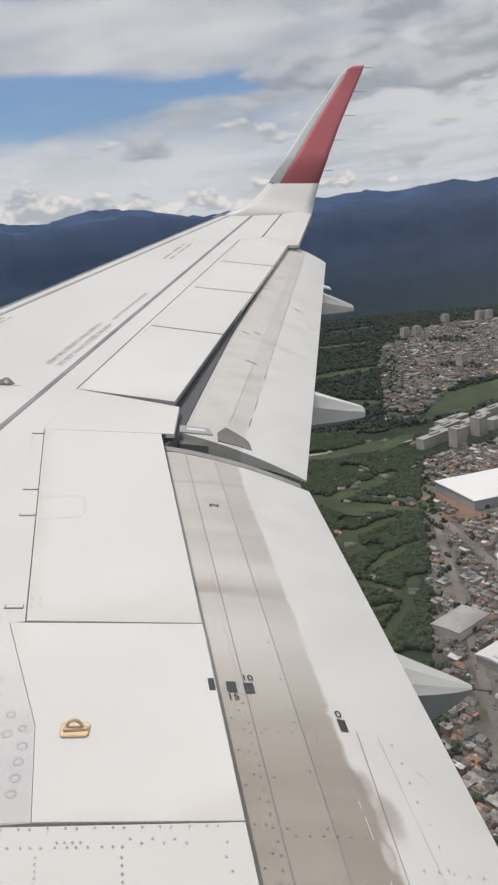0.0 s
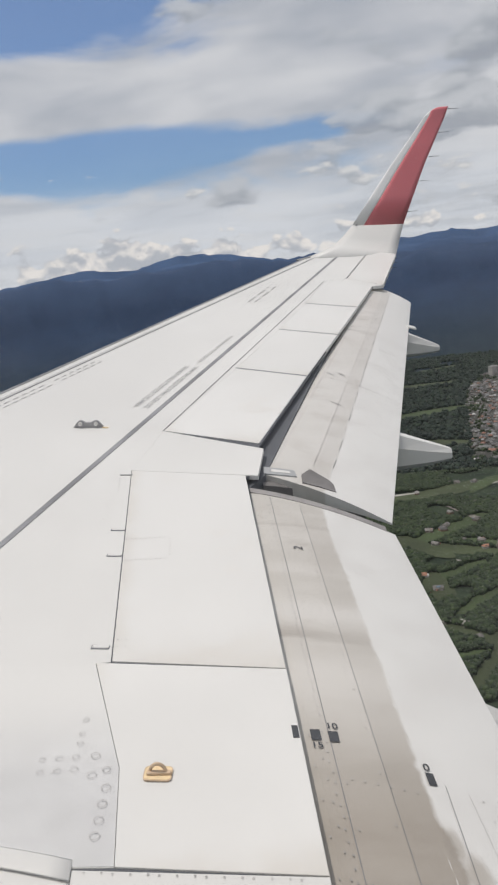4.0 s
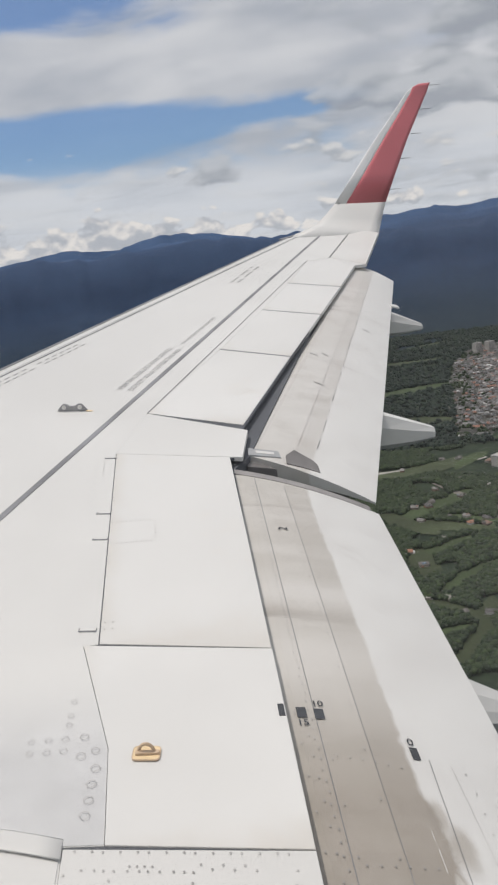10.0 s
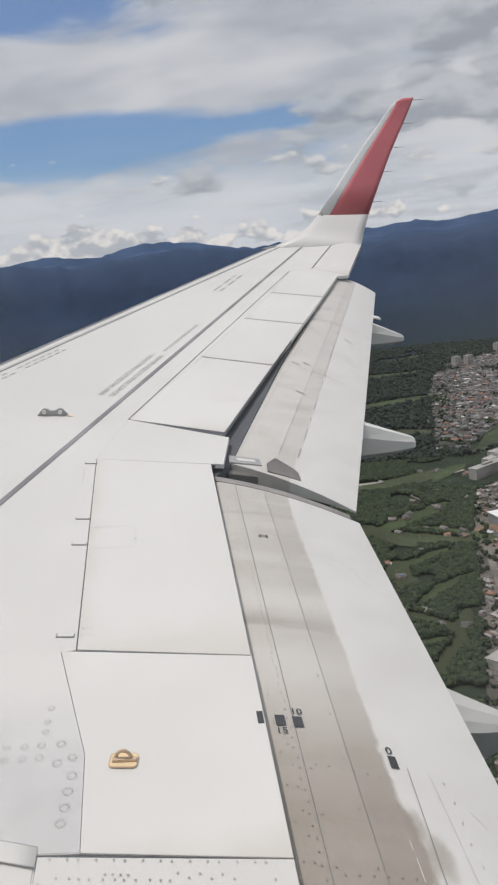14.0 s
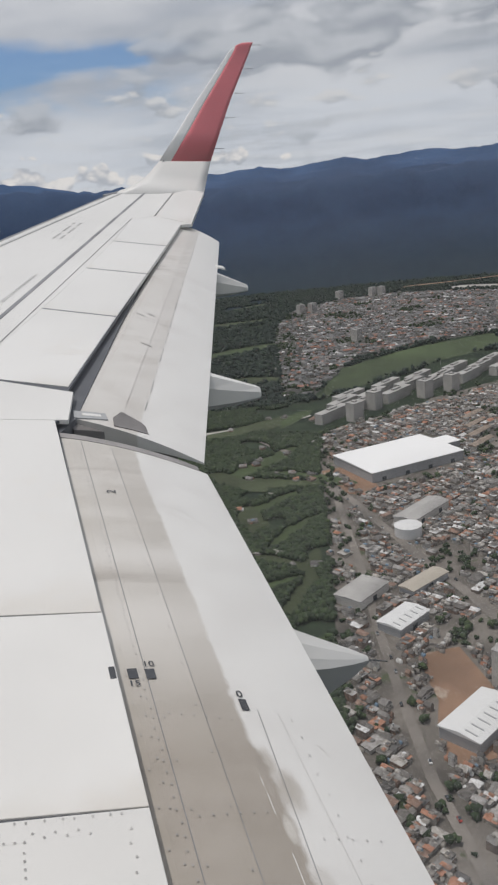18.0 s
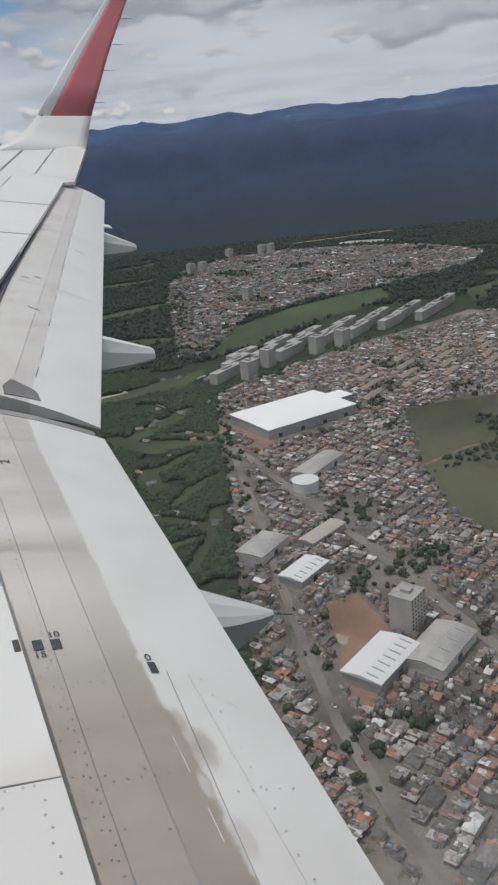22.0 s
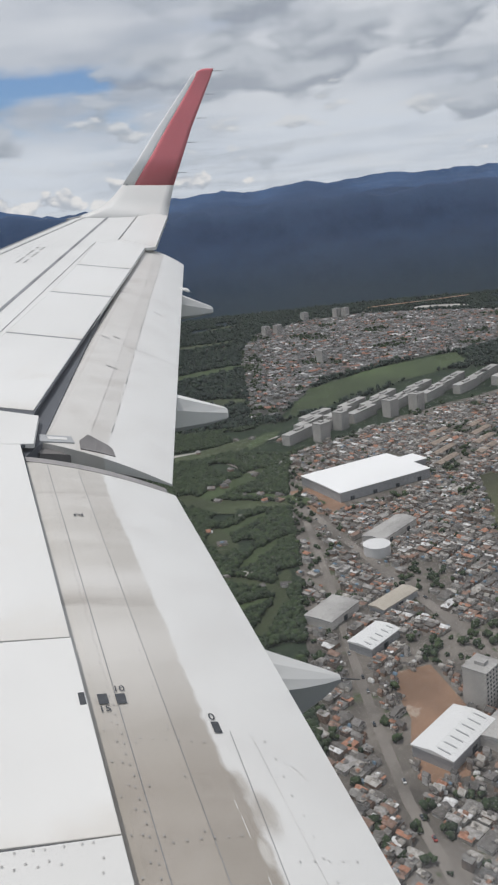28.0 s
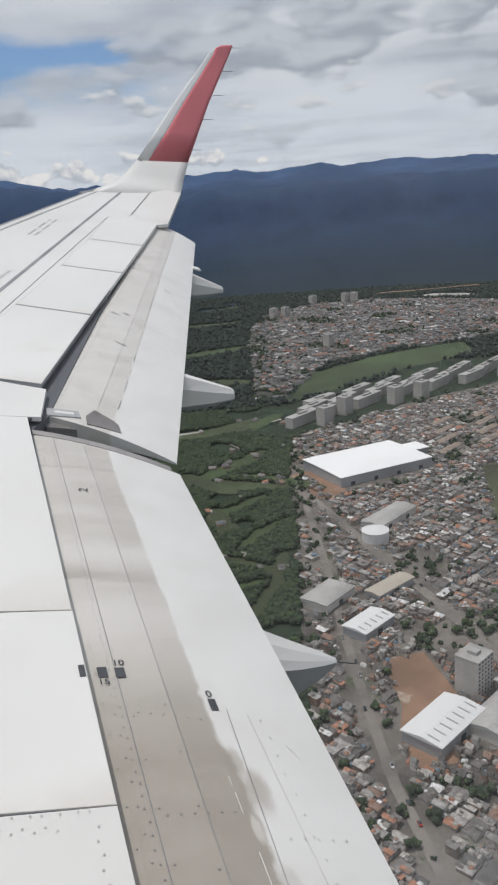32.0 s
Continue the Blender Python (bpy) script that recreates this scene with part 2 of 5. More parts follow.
def flap_material():
    """White outer skin, bare beige nose zone with a ragged soot edge, streaks along the airflow."""
    m = bpy.data.materials.new("flap_paint")
    m.use_nodes = True
    t = m.node_tree
    b = t.nodes["Principled BSDF"]
    uv = nd(t, "ShaderNodeSeparateXYZ", {0: nd(t, "ShaderNodeUVMap").outputs[0]})
    u, v = uv.outputs[0], uv.outputs[1]
    at = nd(t, "ShaderNodeTexCoord").outputs["Object"]
    ragged = noise_n(t, at, 3.0, 6.0, 0.65)
    streak = noise_n(t, nd(t, "ShaderNodeVectorMath", {0: at, 1: (0.8, 4.0, 1.0)}, operation="MULTIPLY").outputs[0], 1.0, 5.0, 0.6)
    inner = smooth(t, math_n(t, "MULTIPLY", v, -1.0), -4.05, -3.9)
    edge = math_n(t, "ADD", 0.53, math_n(t, "MULTIPLY", inner, 0.035))
    d = math_n(t, "ADD", math_n(t, "SUBTRACT", u, edge), math_n(t, "MULTIPLY", math_n(t, "SUBTRACT", ragged, 0.5), 0.06))
    chips = noise_n(t, at, 26.0, 4.0, 0.6)
    d = math_n(t, "ADD", d, math_n(t, "MULTIPLY", math_n(t, "SUBTRACT", chips, 0.5), 0.035))

    def stain(cu, cv, wu, wv, rag):
        """An uneven blot round a place on the chart."""
        a = math_n(t, "DIVIDE", math_n(t, "SUBTRACT", u, cu), wu)
        b = math_n(t, "DIVIDE", math_n(t, "SUBTRACT", v, cv), wv)
        r2 = math_n(t, "ADD", math_n(t, "MULTIPLY", a, a), math_n(t, "MULTIPLY", b, b))
        r2 = math_n(t, "ADD", r2, math_n(t, "MULTIPLY", math_n(t, "SUBTRACT", noise_n(t, at, 7.0, 5.0, 0.55), 0.5), rag))
        return math_n(t, "SUBTRACT", 1.0, smooth(t, r2, 0.1, 1.5))
    bare = mixc(t, smooth(t, streak, 0.36, 0.66), (0.635, 0.612, 0.575, 1), (0.56, 0.535, 0.495, 1))
    bare = mixc(t, smooth(t, math_n(t, "MULTIPLY", v, -1.0), -4.8, -3.9), bare, mixc(t, 1.0, bare, (0.62, 0.58, 0.535, 1), "MULTIPLY"))
    aft_band = math_n(t, "MULTIPLY", smooth(t, u, 0.383, 0.390), 0.6)
    bare = mixc(t, aft_band, bare, mixc(t, 1.0, bare, (0.86, 0.85, 0.84, 1), "MULTIPLY"))
    bare = mixc(t, math_n(t, "MULTIPLY", smooth(t, v, 6.5, 6.9), 0.40), bare, (0.72, 0.71, 0.69, 1))
    # pale washed band and thin dark smears across the nose zone
    def band(c, w):
        q = math_n(t, "DIVIDE", math_n(t, "ADD", math_n(t, "SUBTRACT", v, c), math_n(t, "MULTIPLY", math_n(t, "SUBTRACT", streak, 0.5), 0.25)), w)
        return math_n(t, "POWER", 2.718, math_n(t, "MULTIPLY", math_n(t, "MULTIPLY", q, q), -1.0))
    bare = mixc(t, math_n(t, "MULTIPLY", band(5.28, 0.10), 0.65), bare, (0.70, 0.68, 0.65, 1))
    bare = mixc(t, math_n(t, "MULTIPLY", band(5.10, 0.045), math_n(t, "SUBTRACT", 0.75, u)), bare, (0.36, 0.33, 0.30, 1))
    bare = mixc(t, math_n(t, "MULTIPLY", band(6.20, 0.03), 0.35), bare, (0.40, 0.37, 0.34, 1))
    bare = mixc(t, math_n(t, "MULTIPLY", band(4.72, 0.16), 0.35), bare, (0.68, 0.655, 0.62, 1))
    bare = mixc(t, math_n(t, "MULTIPLY", smooth(t, ragged, 0.5, 0.72), 0.35), bare, (0.44, 0.40, 0.36, 1))
    white = mixc(t, smooth(t, ragged, 0.35, 0.7), (0.75, 0.745, 0.725, 1), (0.69, 0.68, 0.66, 1))
    white = mixc(t, math_n(t, "MULTIPLY", smooth(t, streak, 0.55, 0.72), 0.12), white, (0.55, 0.53, 0.50, 1))
    soot = math_n(t, "MAXIMUM", stain(0.60, 3.80, 0.065, 0.10, 2.2), math_n(t, "MULTIPLY", stain(0.555, 3.92, 0.04, 0.09, 1.6), 0.9))
    soot = math_n(t, "MAXIMUM", soot, math_n(t, "MULTIPLY", stain(0.59, 3.42, 0.04, 0.08, 2.2), 0.4))
    bare = mixc(t, math_n(t, "MULTIPLY", soot, 0.5), bare, (0.30, 0.27, 0.235, 1))
    white = mixc(t, math_n(t, "MULTIPLY", soot, 0.85), white, (0.42, 0.385, 0.34, 1))
    bare = mixc(t, math_n(t, "MULTIPLY", stain(0.545, 3.64, 0.02, 0.06, 1.2), 0.7), bare, (0.66, 0.64, 0.60, 1))
    t.links.new(mixc(t, smooth(t, d, -0.014, 0.014), bare, white), b.inputs["Base Color"])
    b.inputs["Roughness"].default_value = 0.42
    return m


FLAP = flap_material()


# ---- mesh helpers ----
def mesh_ob(name, verts, faces, material, parent=None, label="", smooth_faces=False, slots=None):
    me = bpy.data.meshes.new(name)
    me.from_pydata([tuple(v) for v in verts], [], faces)
    me.update()
    bm = bmesh.new()
    bm.from_mesh(me)
    bmesh.ops.recalc_face_normals(bm, faces=bm.faces)
    bm.to_mesh(me)
    bm.free()
    for mm in (material if isinstance(material, (list, tuple)) else [material]):
        me.materials.append(mm)
    if slots:
        me.polygons.foreach_set("material_index", slots)
    if smooth_faces:
        me.polygons.foreach_set("use_smooth", [True] * len(me.polygons))
    ob = new(name, me)
    if parent is not None:
        ob.parent = parent
    if label:
        ob["label"] = label
    return ob


def part(name, bm, material, parent, label=""):
    me = bpy.data.meshes.new(name)
    bmesh.ops.recalc_face_normals(bm, faces=bm.faces)
    bm.to_mesh(me)
    bm.free()
    me.materials.append(material)
    ob = new(name, me)
    if parent is not None:
        ob.parent = parent
    if label:
        ob["label"] = label
    return ob


def thing(name, label, category, m=None, group="", kind=""):
    ob = new(name)
    ob.empty_display_size = 0.2
    if m is not None:
        ob.matrix_world = m
    return tagged(ob, label, category, group, kind)


def box_bm(bm, sx, sy, sz, m=Matrix(), bevel=0.0):
    r = bmesh.ops.create_cube(bm, size=1.0, matrix=m @ Matrix.Diagonal((sx, sy, sz, 1)))
    if bevel:
        es = list({e for v in r["verts"] for e in v.link_edges})
        bmesh.ops.bevel(bm, geom=es, offset=bevel, segments=2, affect="EDGES", profile=0.6)
    return bm


def skin(x, y, dz=0.0):
    """Height of the wing's upper surface in the aircraft frame."""
    return 0.104 * (y - 6.4) - 0.046 * (x - 5.0) + dz


def panel(name, outline, material, parent, top=0.0, thick=0.03, bevel=0.002, label="", holes=()):
    """A flat skin panel that follows the wing, its edges slightly rounded."""
    bm = bmesh.new()
    up = [bm.verts.new((x, y, skin(x, y, top))) for x, y in outline]
    f = bm.faces.new(up)
    r = bmesh.ops.extrude_face_region(bm, geom=[f])
    for v in r["geom"]:
        if isinstance(v, bmesh.types.BMVert):
            v.co.z -= thick
    if bevel:
        es = [e for e in f.edges] if f.is_valid else []
        if not es:
            es = [e for e in bm.edges if all(abs(v.co.z - skin(v.co.x, v.co.y, top)) < 1e-5 for v in e.verts)]
        bmesh.ops.bevel(bm, geom=es, offset=bevel, segments=1, affect="EDGES")
    bmesh.ops.triangulate(bm, faces=[q for q in bm.faces if len(q.verts) > 4])
    return part(name, bm, material, parent, label)


def inset(poly, d):
    """The outline drawn in by d all round."""
    n = len(poly)
    area = sum(poly[i][0] * poly[(i + 1) % n][1] - poly[(i + 1) % n][0] * poly[i][1] for i in range(n))
    s = 1 if area > 0 else -1
    out = []
    for i in range(n):
        a, b, c = Vector(poly[i - 1]), Vector(poly[i]), Vector(poly[(i + 1) % n])
        e1, e2 = (b - a).normalized(), (c - b).normalized()
        n1, n2 = Vector((-e1.y, e1.x)) * s, Vector((-e2.y, e2.x)) * s
        k = (n1 + n2) / max(0.35, 1 + n1.dot(n2))
        q = b + k * d
        out.append((q.x, q.y))
    return out


def loft(name, sections, material, parent, label="", closed=True, smooth_faces=True, cap=True):
    """A surface through rings of points, one ring a section."""
    n = len(sections[0])
    verts = [p for s in sections for p in s]
    faces = []
    for i in range(len(sections) - 1):
        for j in range(n if closed else n - 1):
            k = (j + 1) % n
            faces.append((i * n + j, i * n + k, (i + 1) * n + k, (i + 1) * n + j))
    if cap and closed:
        faces.append(tuple(range(n)))
        faces.append(tuple((len(sections) - 1) * n + j for j in range(n)))
    ob = mesh_ob(name, verts, faces, material, parent, label, smooth_faces)
    if cap and closed:
        for p in ob.data.polygons[-2:]:
            p.use_smooth = False
    return ob


def words(name, body, size, m, material, parent, label="", wide=1.0):
    """Painted lettering, as a thin mesh."""
    cu = bpy.data.curves.new(name, "FONT")
    cu.offset = size * (0.010 if len(body) < 3 else -0.010)
    cu.body, cu.size, cu.align_x, cu.align_y = body, size, "CENTER", "CENTER"
    tmp = bpy.data.objects.new(name, cu)
    scene.collection.objects.link(tmp)
    bpy.context.view_layer.update()
    me = bpy.data.meshes.new_from_object(tmp.evaluated_get(bpy.context.evaluated_depsgraph_get()))
    bpy.data.objects.remove(tmp)
    me.transform(m @ Matrix.Diagonal((wide, 1, 1, 1)))
    me.materials.clear()
    me.materials.append(material)
    ob = new(name, me)
    ob.parent = parent
    if label:
        ob["label"] = label
    return ob


def on_wing(x, y, turn=0.0, dz=0.004):
    """A place on the upper skin, its own x turned from aft by so many degrees."""
    n = Vector((0.046, -0.104, 1)).normalized()
    ax = Vector((math.cos(radians(turn)), math.sin(radians(turn)), 0))
    ax = (ax - n * ax.dot(n)).normalized()
    ay = n.cross(ax)
    m = Matrix((ax, ay, n)).transposed().to_4x4()
    m.translation = (x, y, skin(x, y, dz))
    return m


# ---- the wing ----
def le(y):
    return 0.52 * (y - 1.98) + 0.10


wing = thing("aircraft_wing", "white airliner wing with red upturned tip and lowered flaps", "wing", PLANE)

MAIN = [(le(2.05), 2.05), (le(16.4), 16.4), (8.0, 16.55), (8.573, 16.50), (7.661, 13.844), (7.296, 13.66), (6.816, 12.18),
        (6.325, 10.81), (5.753, 9.33), (5.106, 7.70), (4.905, 6.965), (4.93, 4.865), (4.868, 4.86), (5.008, 4.235), (5.02, 3.815), (4.89, 3.825), (4.883, 2.05)]
panel("upper_skin", MAIN, WHITE, wing, 0.0, 0.05, 0.0015)

# dark inner structure that shows in the gaps
CORE = [(le(2.05) + 0.15, 2.05), (le(16.2) + 0.15, 16.2), (8.6, 16.3), (7.75, 13.4), (5.78, 6.9), (5.66, 6.7), (5.65, 2.05)]
panel("wing_box", CORE, GAP, wing, -0.055, 0.42, 0.0, "dark inner structure of the wing")
t_ = GREYSKIN.node_tree
fade = smooth(t_, nd(t_, "ShaderNodeSeparateXYZ", {0: nd(t_, "ShaderNodeTexCoord").outputs["Object"]}).outputs[1], 4.1, 4.72)
was = t_.nodes["Principled BSDF"].inputs["Base Color"].links[0].from_socket
t_.links.new(mixc(t_, fade, was, (0.735, 0.73, 0.71, 1)), t_.nodes["Principled BSDF"].inputs["Base Color"])
panel("grey_zone", [(4.867, 4.855), (5.0068, 4.235), (5.0188, 3.818), (4.885, 3.828), (4.60, 3.93), (4.30, 4.0), (4.30, 4.9)], GREYSKIN, wing, 0.0015, 0.003, 0.0,
      "worn grey patch of skin with screw heads")

# leading edge slat: rounded nose with a dark joint behind
def slat_ring(y):
    x = le(y)
    c = 0.16
    pts = []
    for k in range(9):
        a = math.pi * k / 8
        pts.append((x + c * (1 - math.sin(a)) - 0.03 if k not in (0, 8) else x + c - 0.03, y, skin(x + c, y, -0.045 + 0.05 * math.cos(a))))
    return pts


for y0, y1 in ((2.05, 4.6), (4.62, 7.6), (7.62, 10.6), (10.62, 13.6), (13.62, 16.1)):
    loft("slat", [slat_ring(y0), slat_ring(y1)], WHITE, wing, closed=True)
panel("slat_joint", [(le(2.05) + 0.15, 2.05), (le(16.2) + 0.15, 16.2), (le(16.2) + 0.162, 16.2), (le(2.05) + 0.162, 2.05)], STRIPE, wing, 0.005, 0.004, 0.0)
panel("slat_lip", [(le(2.05) - 0.01, 2.05), (le(16.2) - 0.01, 16.2), (le(16.2) + 0.022, 16.2), (le(2.05) + 0.022, 2.05)], STRIPE, wing, 0.006, 0.004, 0.0)

# painted walkway stripe
SX = lambda y: 4.262 + 0.3668 * (y - 6.1)
panel("walkway_stripe", [(SX(2.1) + 0.002, 2.1), (SX(16.5) + 0.002, 16.5), (SX(16.5) + 0.044, 16.5), (SX(2.1) + 0.044, 2.1)], STRIPE, wing, 0.004, 0.003, 0.0, "dark grey painted stripe")

# spoilers and fixed panels, over a dark bed that shows in the joints
panel("panel_bed", [(4.84, 2.05), (4.84, 6.9), (5.06, 7.70), (7.25, 13.60), (7.85, 13.12), (5.785, 7.30), (5.70, 6.80), (5.645, 6.76), (5.655, 2.05)], GAP, wing, -0.004, 0.02, 0.0)
SPOILERS = [
    [(4.908, 6.962), (5.648, 6.780), (5.661, 4.738), (4.934, 4.866)],
    [(5.106, 7.705), (5.787, 7.341), (6.365, 8.956), (5.753, 9.325)],
    [(5.753, 9.325), (6.365, 8.956), (6.913, 10.454), (6.325, 10.81)],
    [(6.325, 10.81), (6.913, 10.454), (7.404, 11.804), (6.816, 12.176)],
    [(6.816, 12.176), (7.404, 11.804), (7.885, 13.152), (7.296, 13.65)],
]
for o in SPOILERS:
    panel("spoiler", inset(o, 0.0019), PANEL, wing, 0.002, 0.035, 0.0015)
for a, b in ((0, 1), (1, 2), (2, 3)):
    (xa, ya), (xb, yb) = SPOILERS[b][3], SPOILERS[b][2]
    panel("spoiler_gap", [(xa, ya - 0.014), (xb, yb - 0.014), (xb, yb + 0.012), (xa, ya + 0.012)], STRIPE, wing, 0.0045, 0.003, 0.0)
panel("hinge_line", [(5.098, 7.70), (5.106, 7.70), (7.298, 13.66), (7.290, 13.66)], LETTER, wing, 0.004, 0.003, 0.0)
panel("fixed_panel", [(5.1055, 7.699), (5.808, 7.237), (5.727, 6.768), (4.9055, 6.9665)], WHITE, wing, 0.001, 0.03, 0.0015)
panel("access_panel", inset([(4.8685, 4.8635), (5.662, 4.733), (5.668, 3.718), (5.0208, 3.8135), (5.0085, 4.235)], 0.0009), PANEL, wing, 0.003, 0.04, 0.0015)
panel("riveted_panel", inset([(4.89, 3.818), (5.669, 3.7165), (5.68, 2.05), (4.87, 2.05)], 0.0018), WHITE, wing, 0.002, 0.04, 0.0015)

# hinge arms in front of the inner spoiler
for hy, w in ((6.895, 0.02), (6.101, 0.022), (5.801, 0.022), (4.975, 0.028)):
    bm = bmesh.new()
    box_bm(bm, 0.080, w, 0.005, on_wing(4.877, hy, -8, 0.002), 0.001)
    arm = part("hinge_arm", bm, STRIPE, wing)
    bm = bmesh.new()
    box_bm(bm, 0.072, w - 0.009, 0.006, on_wing(4.879, hy, -8, 0.0035), 0.001)
    part("hinge_arm_cover", bm, PANEL, arm)


# ---- flaps ----
def flap_rings(front, back, ys, dz, nose):
    """Rings of a flap: front and back give x for a span place, dz the drop below the skin along the chord."""
    us = [0.0, 0.03, 0.07, 0.12, 0.18, 0.25, 0.33, 0.41, 0.5, 0.59, 0.68, 0.77, 0.86, 0.94, 1.0]
    rings = []
    for s in ys:
        (fx, fy), (bx, by) = front(s), back(s)
        top = [(fx + (bx - fx) * u, fy + (by - fy) * u, u) for u in us]
        ring = [(x, y, skin(x, y, dz(u) - nose * (1 - min(1, u / 0.12)) ** 2)) for x, y, u in top]
        low = [(x, y, skin(x, y, dz(u) - 0.012 - (0.15 + nose * 0.3) * (1 - u) * (1 - 0.5 * (1 - min(1, u / 0.12)) ** 2))) for x, y, u in reversed(top)]
        rings.append((ring + low, [u for *_, u in top] + [u for *_, u in reversed(top)]))
    return rings


def flap(name, front, back, count, dz, nose, label):
    ys = [i / count for i in range(count + 1)]
    data = flap_rings(front, back, ys, dz, nose)
    n = len(data[0][0])
    verts = [p for ring, _ in data for p in ring]
    uvs = [(u, p[1]) for ring, us in data for p, u in zip(ring, us)]
    faces = []
    for i in range(count):
        for j in range(n):
            k = (j + 1) % n
            faces.append((i * n + j, i * n + k, (i + 1) * n + k, (i + 1) * n + j))
    faces += [tuple(range(n)), tuple(count * n + j for j in range(n))]
    ob = mesh_ob(name, verts, faces, FLAP, wing, label, False)
    me = ob.data
    layer = me.uv_layers.new(name="chart")
    for lp in me.loops:
        layer.data[lp.index].uv = uvs[lp.vertex_index]
    return ob


drop_in = lambda u: -0.05 - 0.06 * u - 0.16 * u * u
flap_in = flap("inboard_flap", lambda s: (5.60, 2.1 + s * 4.56), lambda s: (6.518, 2.1 + s * 4.285), 14, drop_in, 0.02, "white flap with a bare beige nose zone and soot streaks")
drop_out = lambda u: -0.055 - 0.06 * u - 0.147 * u * u
flap_out = flap("outboard_flap", lambda s: (5.715 + s * 2.185, 6.96 + s * 6.52), lambda s: (6.532 + s * 1.903, 6.525 + s * 6.70), 16, drop_out, 0.03, "white lowered flap with a beige nose zone")


def on_flap(x, y, dz=0.004):
    u = (x - 5.60) / 0.912
    return (x, y, skin(x, y, drop_in(u) + dz))


def flap_strip(name, xs, y0, y1, w, material, label=""):
    """A seam that runs along the inboard flap."""
    n = 12
    verts, faces = [], []
    for i in range(n + 1):
        y = y0 + (y1 - y0) * i / n
        x = xs(y)
        verts += [on_flap(x - w / 2, y, 0.003), on_flap(x + w / 2, y, 0.003)]
    faces = [(2 * i, 2 * i + 1, 2 * i + 3, 2 * i + 2) for i in range(n)]
    return mesh_ob(name, verts, faces, material, flap_in, label)


flap_strip("panel_seam", lambda y: 5.779, 2.1, 6.58, 0.0030, STRIPE)
flap_strip("panel_seam", lambda y: 5.952, 2.1, 6.50, 0.0026, STRIPE)
flap_strip("panel_seam", lambda y: 6.133 + 0.047 * (y - 3.55), 2.1, 4.2, 0.0026, STRIPE)
flap_strip("panel_seam", lambda y: 6.256 - 0.024 * (y - 3.56), 2.1, 4.18, 0.0016, RIVET)
flap_strip("paint_chip", lambda y: 6.071, 3.70, 3.79, 0.0028, PANEL, "chipped pale paint")
flap_strip("paint_chip", lambda y: 6.069, 3.82, 3.86, 0.0024, PANEL, "chipped pale paint")
flap_strip("paint_chip", lambda y: 6.075, 3.42, 3.55, 0.0032, PANEL, "chipped pale paint")


def flap_patch(name, x, y, sx, sy, material, label="", skew=0.0):
    verts = [on_flap(x + a * sx / 2 + b * skew, y + b * sy / 2, 0.005) for a, b in ((-1, -1), (1, -1), (1, 1), (-1, 1))]
    return mesh_ob(name, verts, [(0, 1, 2, 3)], material, flap_in, label)


def flap_scratch(pts, w, material):
    """A thin scuffed line across the inboard flap."""
    vs = [on_flap(x, y + d * w / 2, 0.004) for x, y in pts for d in (-1, 1)]
    return mesh_ob("scratch", vs, [(2 * i, 2 * i + 1, 2 * i + 3, 2 * i + 2) for i in range(len(pts) - 1)], material, flap_in, "thin grey scratch")


for pts, w in (([(6.10, 5.86), (6.16, 5.80), (6.24, 5.76), (6.31, 5.67), (6.38, 5.55)], 0.007), ([(6.13, 5.74), (6.20, 5.70), (6.25, 5.64)], 0.005),
               ([(6.34, 4.03), (6.36, 4.0), (6.375, 3.96)], 0.012), ([(6.32, 4.05), (6.33, 4.0)], 0.006)):
    flap_scratch(pts, w * 0.4, SCUFF)
flap_patch("position_mark", 5.728, 4.405, 0.038, 0.058, MARK)
flap_patch("position_mark", 5.795, 4.398, 0.038, 0.058, MARK)
flap_patch("position_mark", 6.117, 4.220, 0.030, 0.062, MARK)
panel("position_mark", [(5.636, 4.385), (5.659, 4.383), (5.659, 4.318), (5.636, 4.320)], MARK, wing, 0.006, 0.003, 0.0)


def on_flap_m(x, y, turn):
    a, b, c = Vector(on_flap(x, y, 0.0058)), Vector(on_flap(x + 0.05, y, 0.0058)), Vector(on_flap(x, y + 0.05, 0.0058))
    ex, ey = (b - a).normalized(), (c - a).normalized()
    n = ex.cross(ey).normalized()
    ey = n.cross(ex)
    m = Matrix((ex, ey, n)).transposed().to_4x4()
    m.translation = a
    return m @ pose(0, 0, 0, 0, 0, turn)


words("marking_digits", "10", 0.046, on_flap_m(5.797, 4.455, 0), MARK, flap_in, "dark painted number 10", 1.05)
words("marking_digits", "15", 0.046, on_flap_m(5.726, 4.347, 0), MARK, flap_in, "dark painted number 15", 1.05)
words("marking_digits", "0", 0.052, on_flap_m(6.115, 4.277, 0), MARK, flap_in, "dark painted number 0", 1.05)
words("marking_digits", "2", 0.072, on_flap_m(5.868, 5.919, 90), MARK, flap_in, "dark painted number 2", 1.05)

# seals where the two flaps meet
def seal_ring(x0, x1, y_of, w, n, dz, name, label, parent):
    verts = []
    for i in range(n + 1):
        x = x0 + (x1 - x0) * i / n
        y = y_of(x)
        u = (x - 5.6) / 0.912
        z = skin(x, y, drop_in(max(0, min(1, u))) + dz)
        verts += [(x, y - w / 2, z), (x, y + w / 2, z + 0.012), (x, y + w / 2, z - 0.09), (x, y - w / 2, z - 0.09)]
    faces = []
    for i in range(n):
        for j in range(4):
            k = (j + 1) % 4
            faces.append((4 * i + j, 4 * i + k, 4 * i + 4 + k, 4 * i + 4 + j))
    faces += [(0, 1, 2, 3), (4 * n, 4 * n + 1, 4 * n + 2, 4 * n + 3)]
    return mesh_ob(name, verts, faces, SEAL, parent, label)


